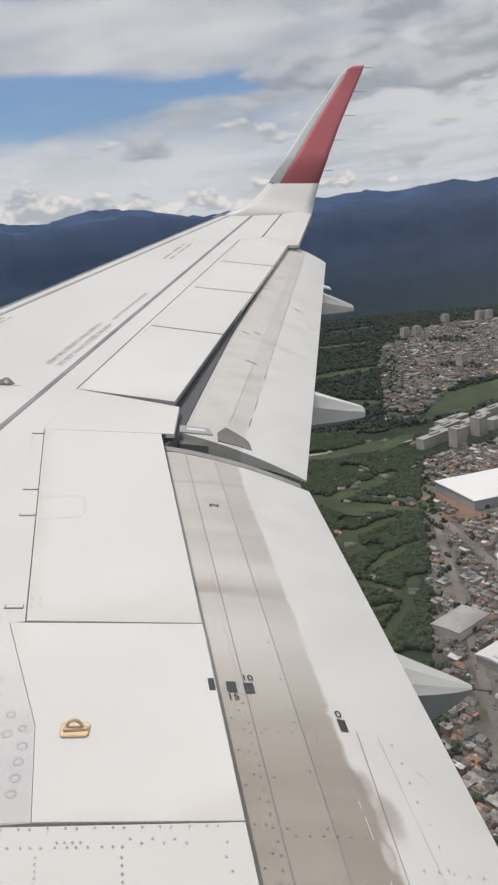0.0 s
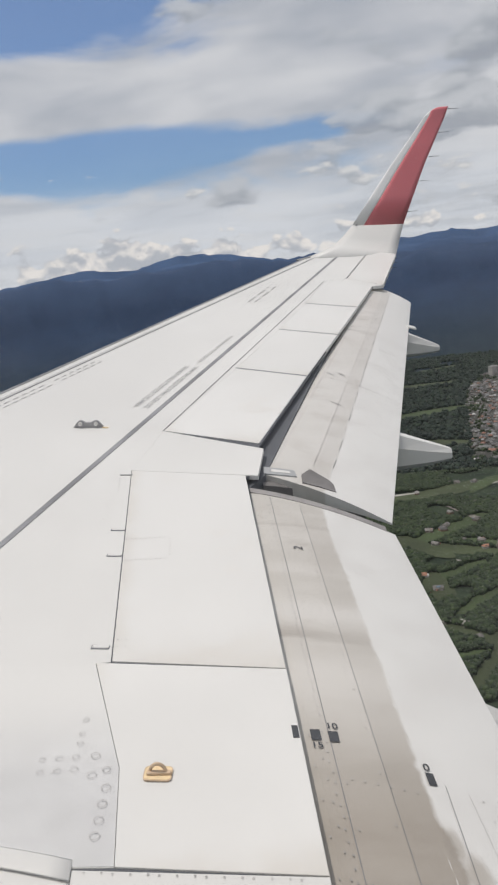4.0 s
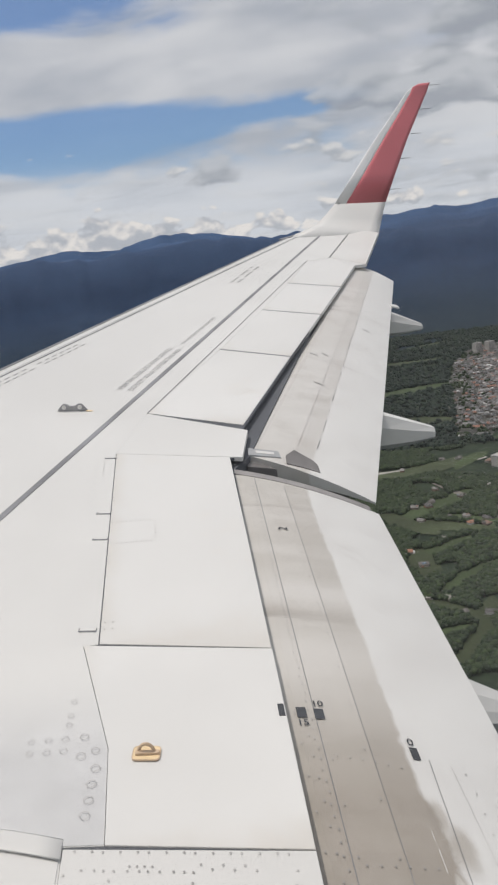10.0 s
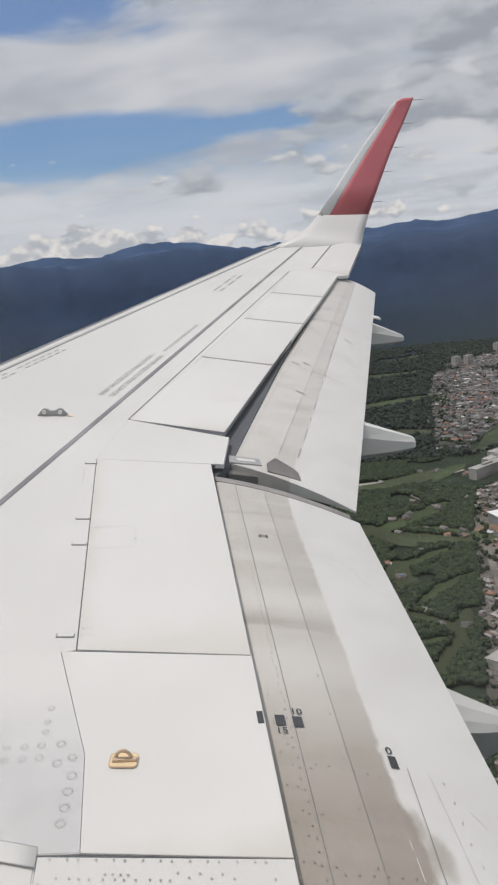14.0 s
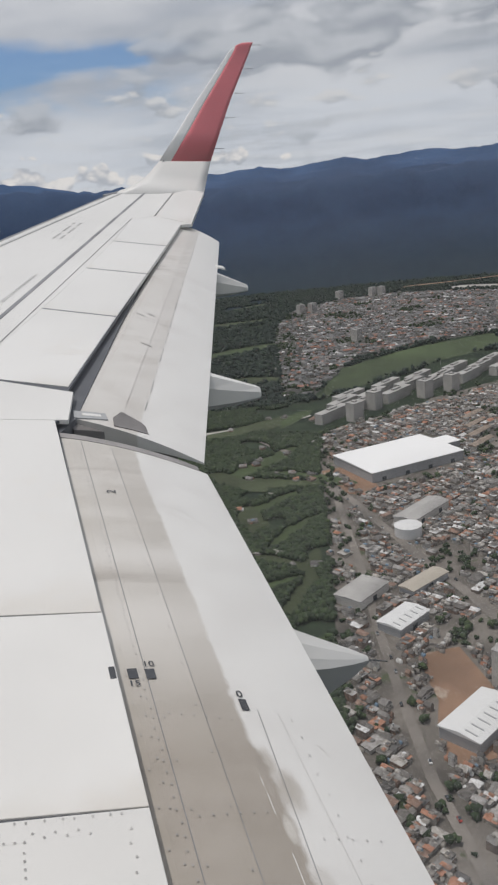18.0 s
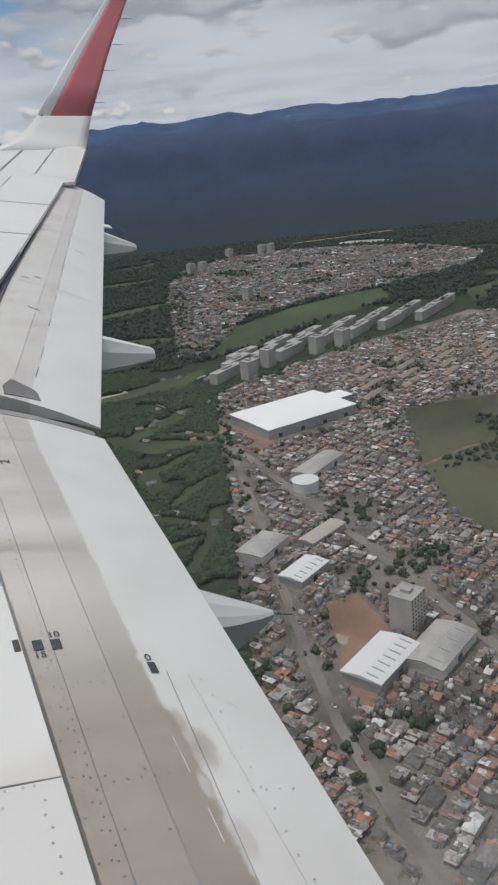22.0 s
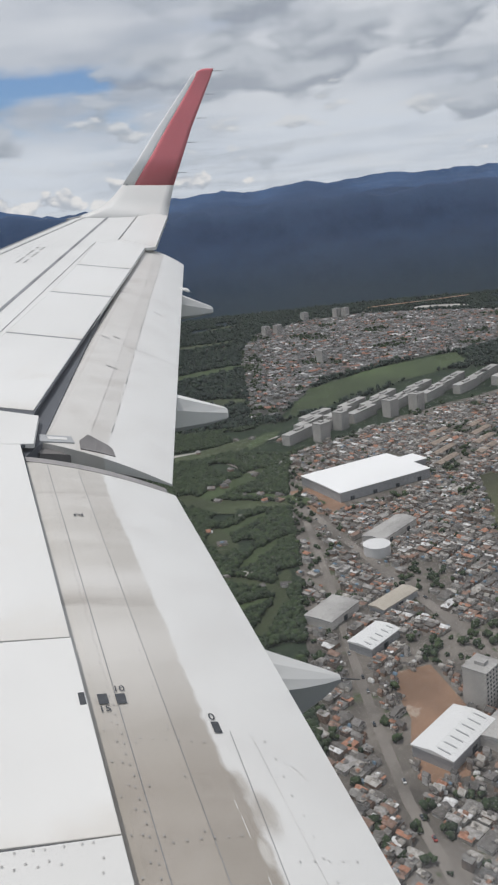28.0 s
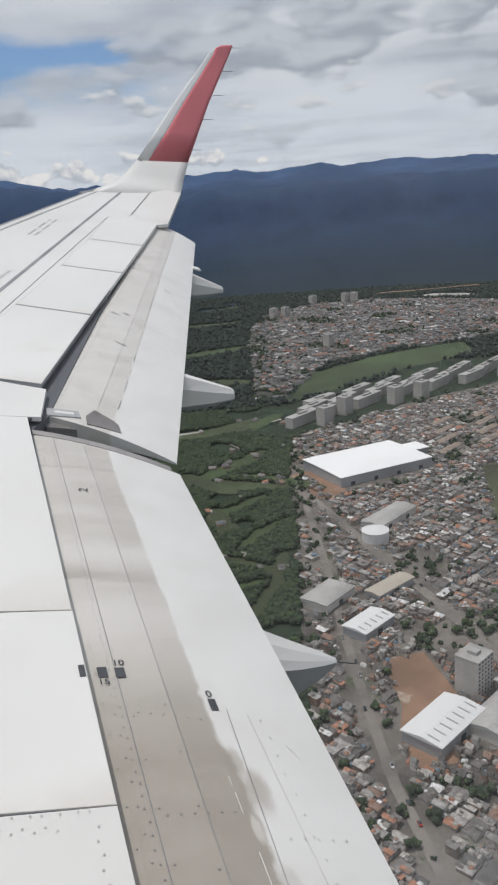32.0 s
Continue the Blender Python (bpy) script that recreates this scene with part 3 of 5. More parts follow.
lip = seal_ring(5.66, 6.47, lambda x: 6.68 - 0.30 * (x - 5.6), 0.05, 10, 0.002, "flap_end_seal", "worn grey rubber seal", flap_in)
lip.data.materials[0] = mat("pale_worn_seal", (0.36, 0.345, 0.34), 0.7, grain=9.0, amount=0.15, spots=(0.25, 0.24, 0.235))
seal_ring(5.76, 6.40, lambda x: 6.87 - 0.36 * max(0, x - 5.95) ** 1.3, 0.07, 10, -0.035, "flap_end_seal", "worn grey rubber seal", flap_out)
def end_plate(outline, material, label):
    """A thin fitting that lies on the inboard end of the outboard flap."""
    n = len(outline)
    vs = [(x, y, skin(x, y, drop_out(min(1, max(0, (x - 5.715 - 0.335 * (y - 6.96)) / 0.92))) + d)) for d in (0.012, -0.03) for x, y in outline]
    return mesh_ob("end_plate", vs, [tuple(range(n)), tuple(range(n, 2 * n))] + [(k, (k + 1) % n, n + (k + 1) % n, n + k) for k in range(n)], material, flap_out, label)


end_plate([(6.026, 6.94), (6.099, 7.048), (6.205, 6.92), (6.228, 6.87), (6.227, 6.765), (6.12, 6.80), (6.017, 6.83)], SEAL, "dark grey end plate")
end_plate([(5.781, 7.03), (5.985, 7.0), (5.991, 6.91), (5.775, 6.92)], UNDER, "scuffed metal end fitting")
end_plate([(5.83, 6.995), (5.95, 6.98), (5.953, 6.945), (5.83, 6.955)], PANEL, "scuffed pale label plate")


# seams on the outboard flap
def out_pt(s, u, dz=0.004):
    x = (5.715 + s * 2.185) * (1 - u) + (6.532 + s * 1.903) * u
    y = (6.96 + s * 6.52) * (1 - u) + (6.525 + s * 6.70) * u
    return (x, y, skin(x, y, drop_out(u) + dz))


for u, w, s0, s1 in ((0.10, 0.0009, 0.03, 1), (0.386, 0.0012, 0.05, 1)):
    vs = [out_pt(s0 + (s1 - s0) * i / 16, u + d) for i in range(17) for d in (-w, w)]
    mesh_ob("panel_seam", vs, [(2 * i, 2 * i + 1, 2 * i + 3, 2 * i + 2) for i in range(16)], RIVET, flap_out)
# worn sealant along the aft edge of the bare zone, broken into dashes
wear = random.Random(5)
q = 0.06
while q < 0.97:
    run, w = wear.uniform(0.006, 0.035), wear.uniform(0.0012, 0.0042)
    vs = [out_pt(q + run * i / 3, 0.528 + 0.004 * math.sin(9 * (q + run * i)) + d * w) for i in range(4) for d in (-1, 1)]
    mesh_ob("worn_sealant", vs, [(2 * i, 2 * i + 1, 2 * i + 3, 2 * i + 2) for i in range(3)], RIVET, flap_out)
    q += run + wear.uniform(0.002, 0.03)
for q, u0, u1, w in ((0.36, 0.12, 0.22, 0.0016), (0.37, 0.25, 0.33, 0.0022), (0.615, 0.06, 0.14, 0.002), (0.64, 0.08, 0.2, 0.0012), (0.55, 0.62, 0.74, 0.001), (0.25, 0.30, 0.42, 0.001)):
    vs = [out_pt(q + d * w + 0.004 * math.sin(6 * i), u0 + (u1 - u0) * i / 4) for i in range(5) for d in (-1, 1)]
    mesh_ob("scuff_mark", vs, [(2 * i, 2 * i + 1, 2 * i + 3, 2 * i + 2) for i in range(4)], RIVET, flap_out)
for s in (0.34, 0.62):
    vs = [out_pt(s + d, i / 8 * 0.9 + 0.1) for i in range(9) for d in (-0.0003, 0.0003)]
    mesh_ob("panel_seam", vs, [(2 * i, 2 * i + 1, 2 * i + 3, 2 * i + 2) for i in range(8)], RIVET, flap_out)

# flap track fairings
def fairing(y, rows, w, side=(0.96, 0.55), crown=(0.55, 0.06)):
    """A canoe under the flap. rows: x, then the heights of top, chine and keel, and the width as a share of w."""
    top, low = [], []
    for x, zt, zc, zk, f in rows:
        h = w / 2 * f
        top.append([(x, y - h, zc), (x, y - h * side[0], zc + (zt - zc) * side[1]), (x, y - h * crown[0], zt - (zt - zc) * crown[1]), (x, y, zt),
                    (x, y + h * crown[0], zt - (zt - zc) * crown[1]), (x, y + h * side[0], zc + (zt - zc) * side[1]), (x, y + h, zc)])
        low.append([(x, y + h, zc), (x, y + h * 0.85, zc + (zk - zc) * 0.6), (x, y, zk), (x, y - h * 0.85, zc + (zk - zc) * 0.6), (x, y - h, zc)])
    ob = loft("flap_track_fairing", top, WHITE, wing, "white tapered fairing under the flap", smooth_faces=False)
    # the belly's shade is put into its colour, grey below the white top
    loft("fairing_belly", low, UNDER, ob, "fairing belly with its shade put into a grey colour", smooth_faces=False)
    return ob


fairing(8.17, [(5.9, -0.20, -0.35, -0.42, 0.6), (6.6, -0.17, -0.42, -0.50, 1.0), (6.95, -0.165, -0.44, -0.50, 1.0), (7.2, -0.265, -0.44, -0.49, 0.8), (7.40, -0.345, -0.43, -0.455, 0.55), (7.42, -0.36, -0.425, -0.44, 0.45)], 0.22)
fairing(11.55, [(7.0, 0.12, -0.05, -0.12, 0.6), (7.6, 0.13, -0.12, -0.18, 1.0), (7.93, 0.135, -0.125, -0.18, 1.0), (8.15, 0.03, -0.125, -0.165, 0.8), (8.31, -0.045, -0.12, -0.14, 0.55), (8.33, -0.06, -0.115, -0.125, 0.45)], 0.19)
f3 = fairing(4.85, [(5.4, -0.50, -0.70, -0.90, 0.6), (6.2, -0.50, -0.67, -1.06, 1.0), (6.50, -0.525, -0.675, -1.04, 1.0), (6.68, -0.635, -0.73, -0.98, 0.72), (6.83, -0.725, -0.775, -0.90, 0.38), (6.92, -0.785, -0.80, -0.83, 0.12)], 0.30, (0.78, 0.36), (0.42, 0.26))
rod = bmesh.new()
bmesh.ops.create_cone(rod, segments=8, radius1=0.004, radius2=0.003, depth=0.14, cap_ends=True, matrix=pose(6.965, 4.85, -0.822, 0, 108, 0))
part("drain_rod", rod, MARK, f3, "thin dark drain rod")
bm = bmesh.new()
box_bm(bm, 0.10, 0.14, 0.02, pose(8.05, 11.75, 0.155, 6, 16, 0), 0.006)
part("hinge_fairing", bm, WHITE, wing)

# aileron
panel("aileron", inset([(8.573, 16.498), (8.955, 16.065), (8.061, 13.22), (7.661, 13.844)], 0.008), PANEL, wing, 0.0, 0.05, 0.002)
panel("aileron_gap", [(8.56, 16.50), (8.58, 16.52), (7.668, 13.86), (7.648, 13.84)], STRIPE, wing, 0.005, 0.004, 0.0)
panel("tip_joint", [(7.35, 15.98), (7.97, 16.56), (7.985, 16.545), (7.365, 15.965)], LETTER, wing, 0.005, 0.004, 0.0)
panel("inner_tip_panel", [(7.30, 13.67), (7.66, 13.85), (8.06, 13.215), (7.90, 13.16)], WHITE, wing, -0.002, 0.04, 0.0)

# ---- winglet ----
WL = [((7.30, 15.85, 0.86), (8.90, 15.95, 0.80)), ((7.92, 16.50, 1.02), (9.04, 16.40, 0.83)), ((8.16, 16.76, 1.16), (9.19, 16.80, 1.02)),
      ((8.38, 16.95, 1.34), (9.33, 17.02, 1.29)), ((8.78, 17.17, 1.81), (9.59, 17.22, 1.80)), ((9.17, 17.35, 2.28), (9.85, 17.40, 2.31)),
      ((9.58, 17.55, 2.73), (10.12, 17.59, 2.76)), ((9.96, 17.72, 3.16), (10.37, 17.77, 3.17)), ((10.08, 17.75, 3.25), (10.41, 17.79, 3.26)), ((10.22, 17.78, 3.305), (10.44, 17.80, 3.315))]


def airfoil(a, b, f0, f1, n=7):
    a, b = Vector(a), Vector(b)
    chord = b - a
    side = Vector((0, 1, 0.25)) if abs(chord.z) < 0.3 and a.z > 1.1 else Vector((0, 0.3, -1))
    side = (side - chord * side.dot(chord) / chord.length_squared).normalized()
    th = 0.09 * chord.length
    ring = []
    for i in range(n):
        f = f0 + (f1 - f0) * i / (n - 1)
        ring.append(tuple(a + chord * f - side * th * 0.25 * math.sin(math.pi * min(1, f ** 0.6)) * 0.5))
    for i in reversed(range(n)):
        f = f0 + (f1 - f0) * i / (n - 1)
        ring.append(tuple(a + chord * f + side * (th * math.sin(math.pi * min(1, f ** 0.6)) + 0.006)))
    return ring


loft("winglet_root", [airfoil(a, b, 0, 1) for a, b in WL[:4]], WHITE, wing, "white curved root of the winglet")
RED_FROM = (0.22, 0.245, 0.26, 0.245, 0.21, 0.03, 0.0)
loft("winglet_edge", [airfoil(a, b, 0, c) for (a, b), c in zip(WL[3:9], RED_FROM)], EDGE, wing, "white leading edge of the winglet")
loft("winglet", [airfoil(a, b, c, 1) for (a, b), c in zip(WL[3:], RED_FROM)], RED, wing, "faded red upturned winglet")
lamp = bmesh.new()
bmesh.ops.create_uvsphere(lamp, u_segments=12, v_segments=8, radius=1, matrix=pose(8.43, 16.95, 1.31, 0, -48, 0) @ Matrix.Diagonal((0.06, 0.014, 0.018, 1)))
part("position_light", lamp, STEEL, wing, "dark glazed light in the winglet root")
bm = bmesh.new()
box_bm(bm, 0.26, 0.10, 0.03, pose(7.32, 15.92, 0.875, 0, -4, 40), 0.012)
part("tip_fence", bm, STEEL, wing, "grey fairing at the wing tip")

# static wicks on the trailing edges
def wick(x, y, z, length):
    bm = bmesh.new()
    bmesh.ops.create_cone(bm, segments=6, radius1=0.006, radius2=0.003, depth=length, cap_ends=True, matrix=pose(x + length / 2, y, z, 0, 90, 0))
    part("static_wick", bm, MARK, wing)


for x, y, z in ((10.43, 17.8, 3.27), (10.20, 17.66, 2.86), (9.97, 17.49, 2.44), (9.71, 17.3, 2.02), (9.43, 17.1, 1.50)):
    wick(x - 0.01, y, z, 0.20)
for k in range(4):
    yy = 16.0 - 0.42 * k
    wick(6.14 + 0.286 * (yy - 6.4) - 0.06, yy, skin(8.8, yy, -0.005), 0.16)

# ---- lettering, fittings, rivets ----
D = math.degrees(math.atan2(1.0, 0.3668))
words("warning_text", "DO NOT WALK OUTSIDE THIS AREA", 0.074, on_wing(5.172, 8.84, D), LETTER, wing, "grey stencilled warning in capitals")
words("warning_text", "DO NOT WALK OUTSIDE THIS AREA", 0.074, on_wing(5.076, 8.88, D + 180), LETTER, wing, "grey stencilled warning in capitals")
words("warning_text", "NÃO PISE FORA DA ÁREA DEMARCADA", 0.060, on_wing(5.60, 10.08, D), LETTER, wing, "grey stencilled warning in capitals")
for row in (0, 1):
    for k in range(9):
        x, y = 6.10 + 0.085 * row + 0.042 * k, 12.42 + 0.115 * k - 0.02 * row
        if (k + row) % 4 != 3:
            panel("warning_text", [(x, y), (x + 0.034, y + 0.07), (x + 0.058, y + 0.06), (x + 0.024, y - 0.01)], FAINT, wing, 0.004, 0.002, 0.0, "small grey lettering too faint to read")
for k in range(14):
    y = 8.25 + 0.105 * k + (0.1 if k > 7 else 0)
    for j in (0, 1):
        x = le(y) + 0.24 + 0.07 * j
        panel("edge_lettering", [(x, y), (x + 0.03, y + 0.06), (x + 0.042, y + 0.055), (x + 0.012, y - 0.005)], FAINT, wing, 0.004, 0.002, 0.0)

fit = bmesh.new()
prof = [(-0.115, 0), (-0.09, 0.03), (-0.07, 0.05), (-0.045, 0.05), (-0.02, 0.034), (0.02, 0.034), (0.045, 0.05), (0.07, 0.05), (0.09, 0.03), (0.115, 0)]
f = fit.faces.new([fit.verts.new((x, 0, z)) for x, z in prof])
g = bmesh.ops.extrude_face_region(fit, geom=[f])
for v in g["geom"]:
    if isinstance(v, bmesh.types.BMVert):
        v.co.y += 0.02
bmesh.ops.transform(fit, matrix=on_wing(4.535, 7.86, -6, 0.004), verts=fit.verts)
hoist = part("hoist_fitting", fit, STEEL, wing, "grey metal lug with two eyes")
for dx in (-0.06, 0.06):
    bm = bmesh.new()
    bmesh.ops.create_cone(bm, segments=16, radius1=0.016, radius2=0.016, depth=0.03, cap_ends=True, matrix=on_wing(4.535, 7.86, -6, 0.004) @ pose(dx, 0.004, 0.028, 90, 0, 0))
    part("eye", bm, PANEL, hoist)
bm = bmesh.new()
box_bm(bm, 0.05, 0.016, 0.006, on_wing(4.665, 7.835, -6, 0.004), 0.002)
part("orange_tab", bm, ORANGE, hoist, "small orange tab")

# the orange rope bracket on the access panel
HOOK = on_wing(5.146, 4.185, -8, 0.008)
bm = bmesh.new()
box_bm(bm, 0.100, 0.070, 0.005, HOOK, 0.0)
es = [e for e in bm.edges if abs((HOOK.inverted() @ e.verts[0].co - HOOK.inverted() @ e.verts[1].co).z) > 0.004]
bmesh.ops.bevel(bm, geom=es, offset=0.016, segments=4, affect="EDGES", profile=0.5)
hook = part("rope_bracket", bm, BRACKET, wing, "orange oval rope bracket")
bm = bmesh.new()
box_bm(bm, 0.093, 0.063, 0.005, HOOK @ pose(0, 0, 0.0012), 0.0)
es = [e for e in bm.edges if abs((HOOK.inverted() @ e.verts[0].co - HOOK.inverted() @ e.verts[1].co).z) > 0.004]
bmesh.ops.bevel(bm, geom=es, offset=0.014, segments=4, affect="EDGES", profile=0.5)
part("bracket_plate", bm, ORANGE, hook, "pale orange plate")
rings = []
for k in range(13):
    a = math.pi * k / 12
    c = Vector((0.028 * math.cos(a), 0.002, 0.003 + 0.038 * math.sin(a)))
    n = Vector((math.cos(a), 0, math.sin(a)))
    rings.append([tuple(HOOK @ (c + n * 0.0065 * math.cos(b) + Vector((0, 1, 0)) * 0.006 * math.sin(b))) for b in [2 * math.pi * j / 8 for j in range(8)]])
loft("loop", rings, BRACKET, hook, "tan metal loop")
bm = bmesh.new()
box_bm(bm, 0.085, 0.018, 0.012, HOOK @ pose(0.004, -0.004, 0.008, 0, 0, 4), 0.004)
part("loop_foot", bm, BRACKET, hook)


def dots(name, places, radius, material, parent, label="", place=None, sides=8, dome=0.15):
    """Rivet or screw heads, low domes, in one mesh."""
    verts, faces = [], []
    for p in places:
        m = place(*p) if place else on_wing(p[0], p[1], 0, 0.005)
        o = len(verts)
        verts += [tuple(m @ Vector((radius * math.cos(2 * math.pi * j / sides), radius * math.sin(2 * math.pi * j / sides), 0))) for j in range(sides)]
        verts.append(tuple(m @ Vector((0, 0, radius * dome))))
        faces += [(o + j, o + (j + 1) % sides, o + sides) for j in range(sides)]
    return tagged(mesh_ob(name, verts, faces, material, parent, label), kind="stuff")


R1 = [(4.93 + 0.047 * k + 0.008 * math.sin(k * 2.1), 3.800 - 0.135 * 0.047 * k) for k in range(15)]
R1 += [(4.956 + 0.034 * k + 0.005 * math.sin(k * 1.7), 3.729 - 0.14 * 0.034 * k) for k in range(11)] + [(5.10 + 0.023 * k, 3.726 - 0.0034 * k) for k in range(4)]
R1 += [(5.315 + 0.033 * k, 3.706 - 0.005 * k - 0.016 * (k % 2)) for k in range(6)]
for k in range(30):
    R1 += [(5.04, 3.683 - 0.023 * k), (5.288, 3.645 - 0.0275 * k), (5.60 - 0.01 * (k % 2), 3.65 - 0.05 * k), (4.903, 3.718 - 0.071 * k)]
dots("rivets", R1, 0.0042, RIVET, wing)
R2 = []
for k in range(9):
    R2 += [(4.93 + 0.026 * k, 5.98), (4.94 + 0.026 * k, 5.74)]
R2 += [(5.17, 5.78 + 0.045 * k) for k in range(5)] + [(4.95 + 0.035 * (k % 2), 5.02 - 0.05 * (k // 2)) for k in range(4)]
R2 += [(4.78 + 0.02 * (k % 2), 6.15 + 0.05 * k) for k in range(16)] + [(4.84, 6.62 + 0.03 * k) for k in range(8)]
dots("rivets", R2, 0.0038, RIVET, wing)
RF = [(5.757 + 0.004 * math.sin(k * 1.9), 2.6 + 0.052 * k) for k in range(75)] + [(5.735, 2.6 + 0.105 * k) for k in range(17)] + [(5.80, 2.9 + 0.21 * k) for k in range(7)] + [(5.93, 3.5 + 0.24 * k) for k in range(12)]
RF += [(5.82 + 0.045 * k, 4.18 - 0.008 * k) for k in range(6)] + [(5.82 + 0.045 * k, 3.71) for k in range(6)] + [(6.2 + 0.05 * k, 3.6) for k in range(5)]
RF += [(6.285 + 0.004 * (k % 3), 2.8 + 0.09 * k) for k in range(16)] + [(5.70, 2.8 + 0.16 * k) for k in range(12)]
dots("rivets", RF, 0.0038, RIVET, flap_in, place=lambda x, y: on_flap_m(x, y, 0))


def ringlet(x, y, r):
    m = on_wing(x, y, 0, 0.007)
    verts = [tuple(m @ Vector((q * math.cos(2 * math.pi * j / 20), q * math.sin(2 * math.pi * j / 20), 0))) for q in (r, r * 0.86) for j in range(20)]
    return mesh_ob("screw_cover", verts, [(j, (j + 1) % 20, 20 + (j + 1) % 20, 20 + j) for j in range(20)], RIVET, wing)


for x, y, r in ((4.92, 4.30, 0.016), (4.965, 4.225, 0.015), (4.915, 4.205, 0.017), (4.97, 4.14, 0.017), (4.962, 4.07, 0.017), (4.957, 4.0, 0.017), (4.95, 3.935, 0.017),
                (4.865, 4.50, 0.012), (4.86, 4.42, 0.012), (4.858, 4.37, 0.012), (4.85, 4.30, 0.014), (4.85, 4.24, 0.014), (4.79, 4.30, 0.013), (4.79, 4.24, 0.013), (4.73, 4.30, 0.012), (4.73, 4.24, 0.012)):
    ringlet(x, y, r)

# root fillet: a rolled edge where the skin meets the fuselage
rings = []
for k in range(9):
    x = 4.30 + 0.59 * k / 8
    y = 3.99 - 0.14 * (k / 8) ** 1.5
    rings.append([(x, y + 0.045 * math.cos(a) - 0.04, skin(x, y, 0.002 + 0.004 * math.sin(a))) for a in [2 * math.pi * j / 10 for j in range(10)]])
loft("root_fillet", rings, WHITE, wing, "white rolled fillet at the wing root")
panel("root_fairing", [(4.2, 3.92), (4.5, 3.90), (4.885, 3.80), (4.865, 2.05), (4.2, 2.05)], WHITE, wing, 0.0035, 0.02, 0.002)

# ---- cabin wall and window round the camera ----
def rounded(cx, cz, w, h, r, n=14):
    pts = []
    for sx, sz, a0 in ((1, 1, 0), (-1, 1, 90), (-1, -1, 180), (1, -1, 270)):
        for k in range(n + 1):
            a = radians(a0 + 90 * k / n)
            pts.append((cx + sx * (w / 2 - r) + r * math.cos(a), cz + sz * (h / 2 - r) + r * math.sin(a)))
    return pts


def ring_wall(name, inner, outer, y0, y1, material, parent, label=""):
    n = len(inner)
    verts = [(x, y, z) for y in (y0, y1) for ps in (inner, outer) for x, z in ps]
    faces = []
    for j in range(n):
        k = (j + 1) % n
        faces += [(j, k, n + k, n + j), (2 * n + j, 2 * n + k, 3 * n + k, 3 * n + j), (j, k, 2 * n + k, 2 * n + j), (n + j, n + k, 3 * n + k, 3 * n + j)]
    return mesh_ob(name, verts, faces, material, parent, label)


WX, WZ, WW, WH = 5.486, 1.591, 0.250, 0.366
cabin = thing("cabin_wall", "beige plastic cabin wall of an airliner", "wall", PLANE, kind="structure")
far = []
for x, z in rounded(WX, WZ, 1, 1, 0.3):
    dx, dz = x - WX, z - WZ
    k = 1 / max(abs(dx) / 1.9, abs(dz) / 0.45)
    far.append((WX + dx * k, WZ + dz * k))
def rim(k):
    """The window's outline, grown by k metres all round."""
    return rounded(WX, WZ, WW + 2 * k, WH + 2 * k, 0.11 + k)


ring_wall("wall_panel", rim(0.0252), far, 1.7885, 1.7925, CABIN, cabin)
ring_wall("window_groove", rim(0.0188), rim(0.0256), 1.7905, 1.7925, GASKET, cabin, "dark groove round the window")
ring_wall("window_bezel", rim(0.0096), rim(0.0192), 1.789, 1.7925, BEZEL, cabin, "grey window bezel")
ring_wall("window_gasket", rim(0.0), rim(0.010), 1.790, 1.7925, GASKET, cabin, "dark rubber window gasket")
def pane_material():
    """Clear acrylic with a thin film of dust and fine scratches, thicker towards the rim."""
    m = bpy.data.materials.new("dusty_window_acrylic")
    m.use_nodes = True
    t = m.node_tree
    t.nodes.clear()
    at_ = nd(t, "ShaderNodeTexCoord").outputs["Object"]
    px, py, pz = nd(t, "ShaderNodeSeparateXYZ", {0: at_}).outputs
    qx = math_n(t, "MAXIMUM", math_n(t, "SUBTRACT", math_n(t, "ABSOLUTE", math_n(t, "SUBTRACT", px, WX)), WW / 2 - 0.11), 0.0)
    qz = math_n(t, "MAXIMUM", math_n(t, "SUBTRACT", math_n(t, "ABSOLUTE", math_n(t, "SUBTRACT", pz, WZ)), WH / 2 - 0.11), 0.0)
    d = math_n(t, "SQRT", math_n(t, "ADD", math_n(t, "MULTIPLY", qx, qx), math_n(t, "MULTIPLY", qz, qz)))
    smear = noise_n(t, at_, 28.0, 3.0, 0.5, 0.3)
    dust = math_n(t, "MULTIPLY_ADD", smooth(t, d, 0.055, 0.112), 0.060, 0.0125)
    dust = math_n(t, "MULTIPLY_ADD", smooth(t, px, 5.445, 5.51), 0.016, dust)
    dust = math_n(t, "MULTIPLY", dust, math_n(t, "MULTIPLY_ADD", smear, 0.9, 0.55))
    clear = nd(t, "ShaderNodeBsdfTransparent")
    film = nd(t, "ShaderNodeBsdfTranslucent", {"Color": (0.86, 0.85, 0.84, 1)})
    mix = nd(t, "ShaderNodeMixShader", {0: dust, 1: clear.outputs[0], 2: film.outputs[0]})
    t.links.new(mix.outputs[0], nd(t, "ShaderNodeOutputMaterial").inputs[0])
    return m


bm = bmesh.new()
edge = rim(0.009)
front = bm.faces.new([bm.verts.new((x, 1.7928, z)) for x, z in edge])
r = bmesh.ops.extrude_face_region(bm, geom=[front])
for v in r["geom"]:
    if isinstance(v, bmesh.types.BMVert):
        v.co.y += 0.003
pane = part("window_pane", bm, pane_material(), cabin, "clear acrylic window pane with a film of dust")
pane.visible_shadow = False
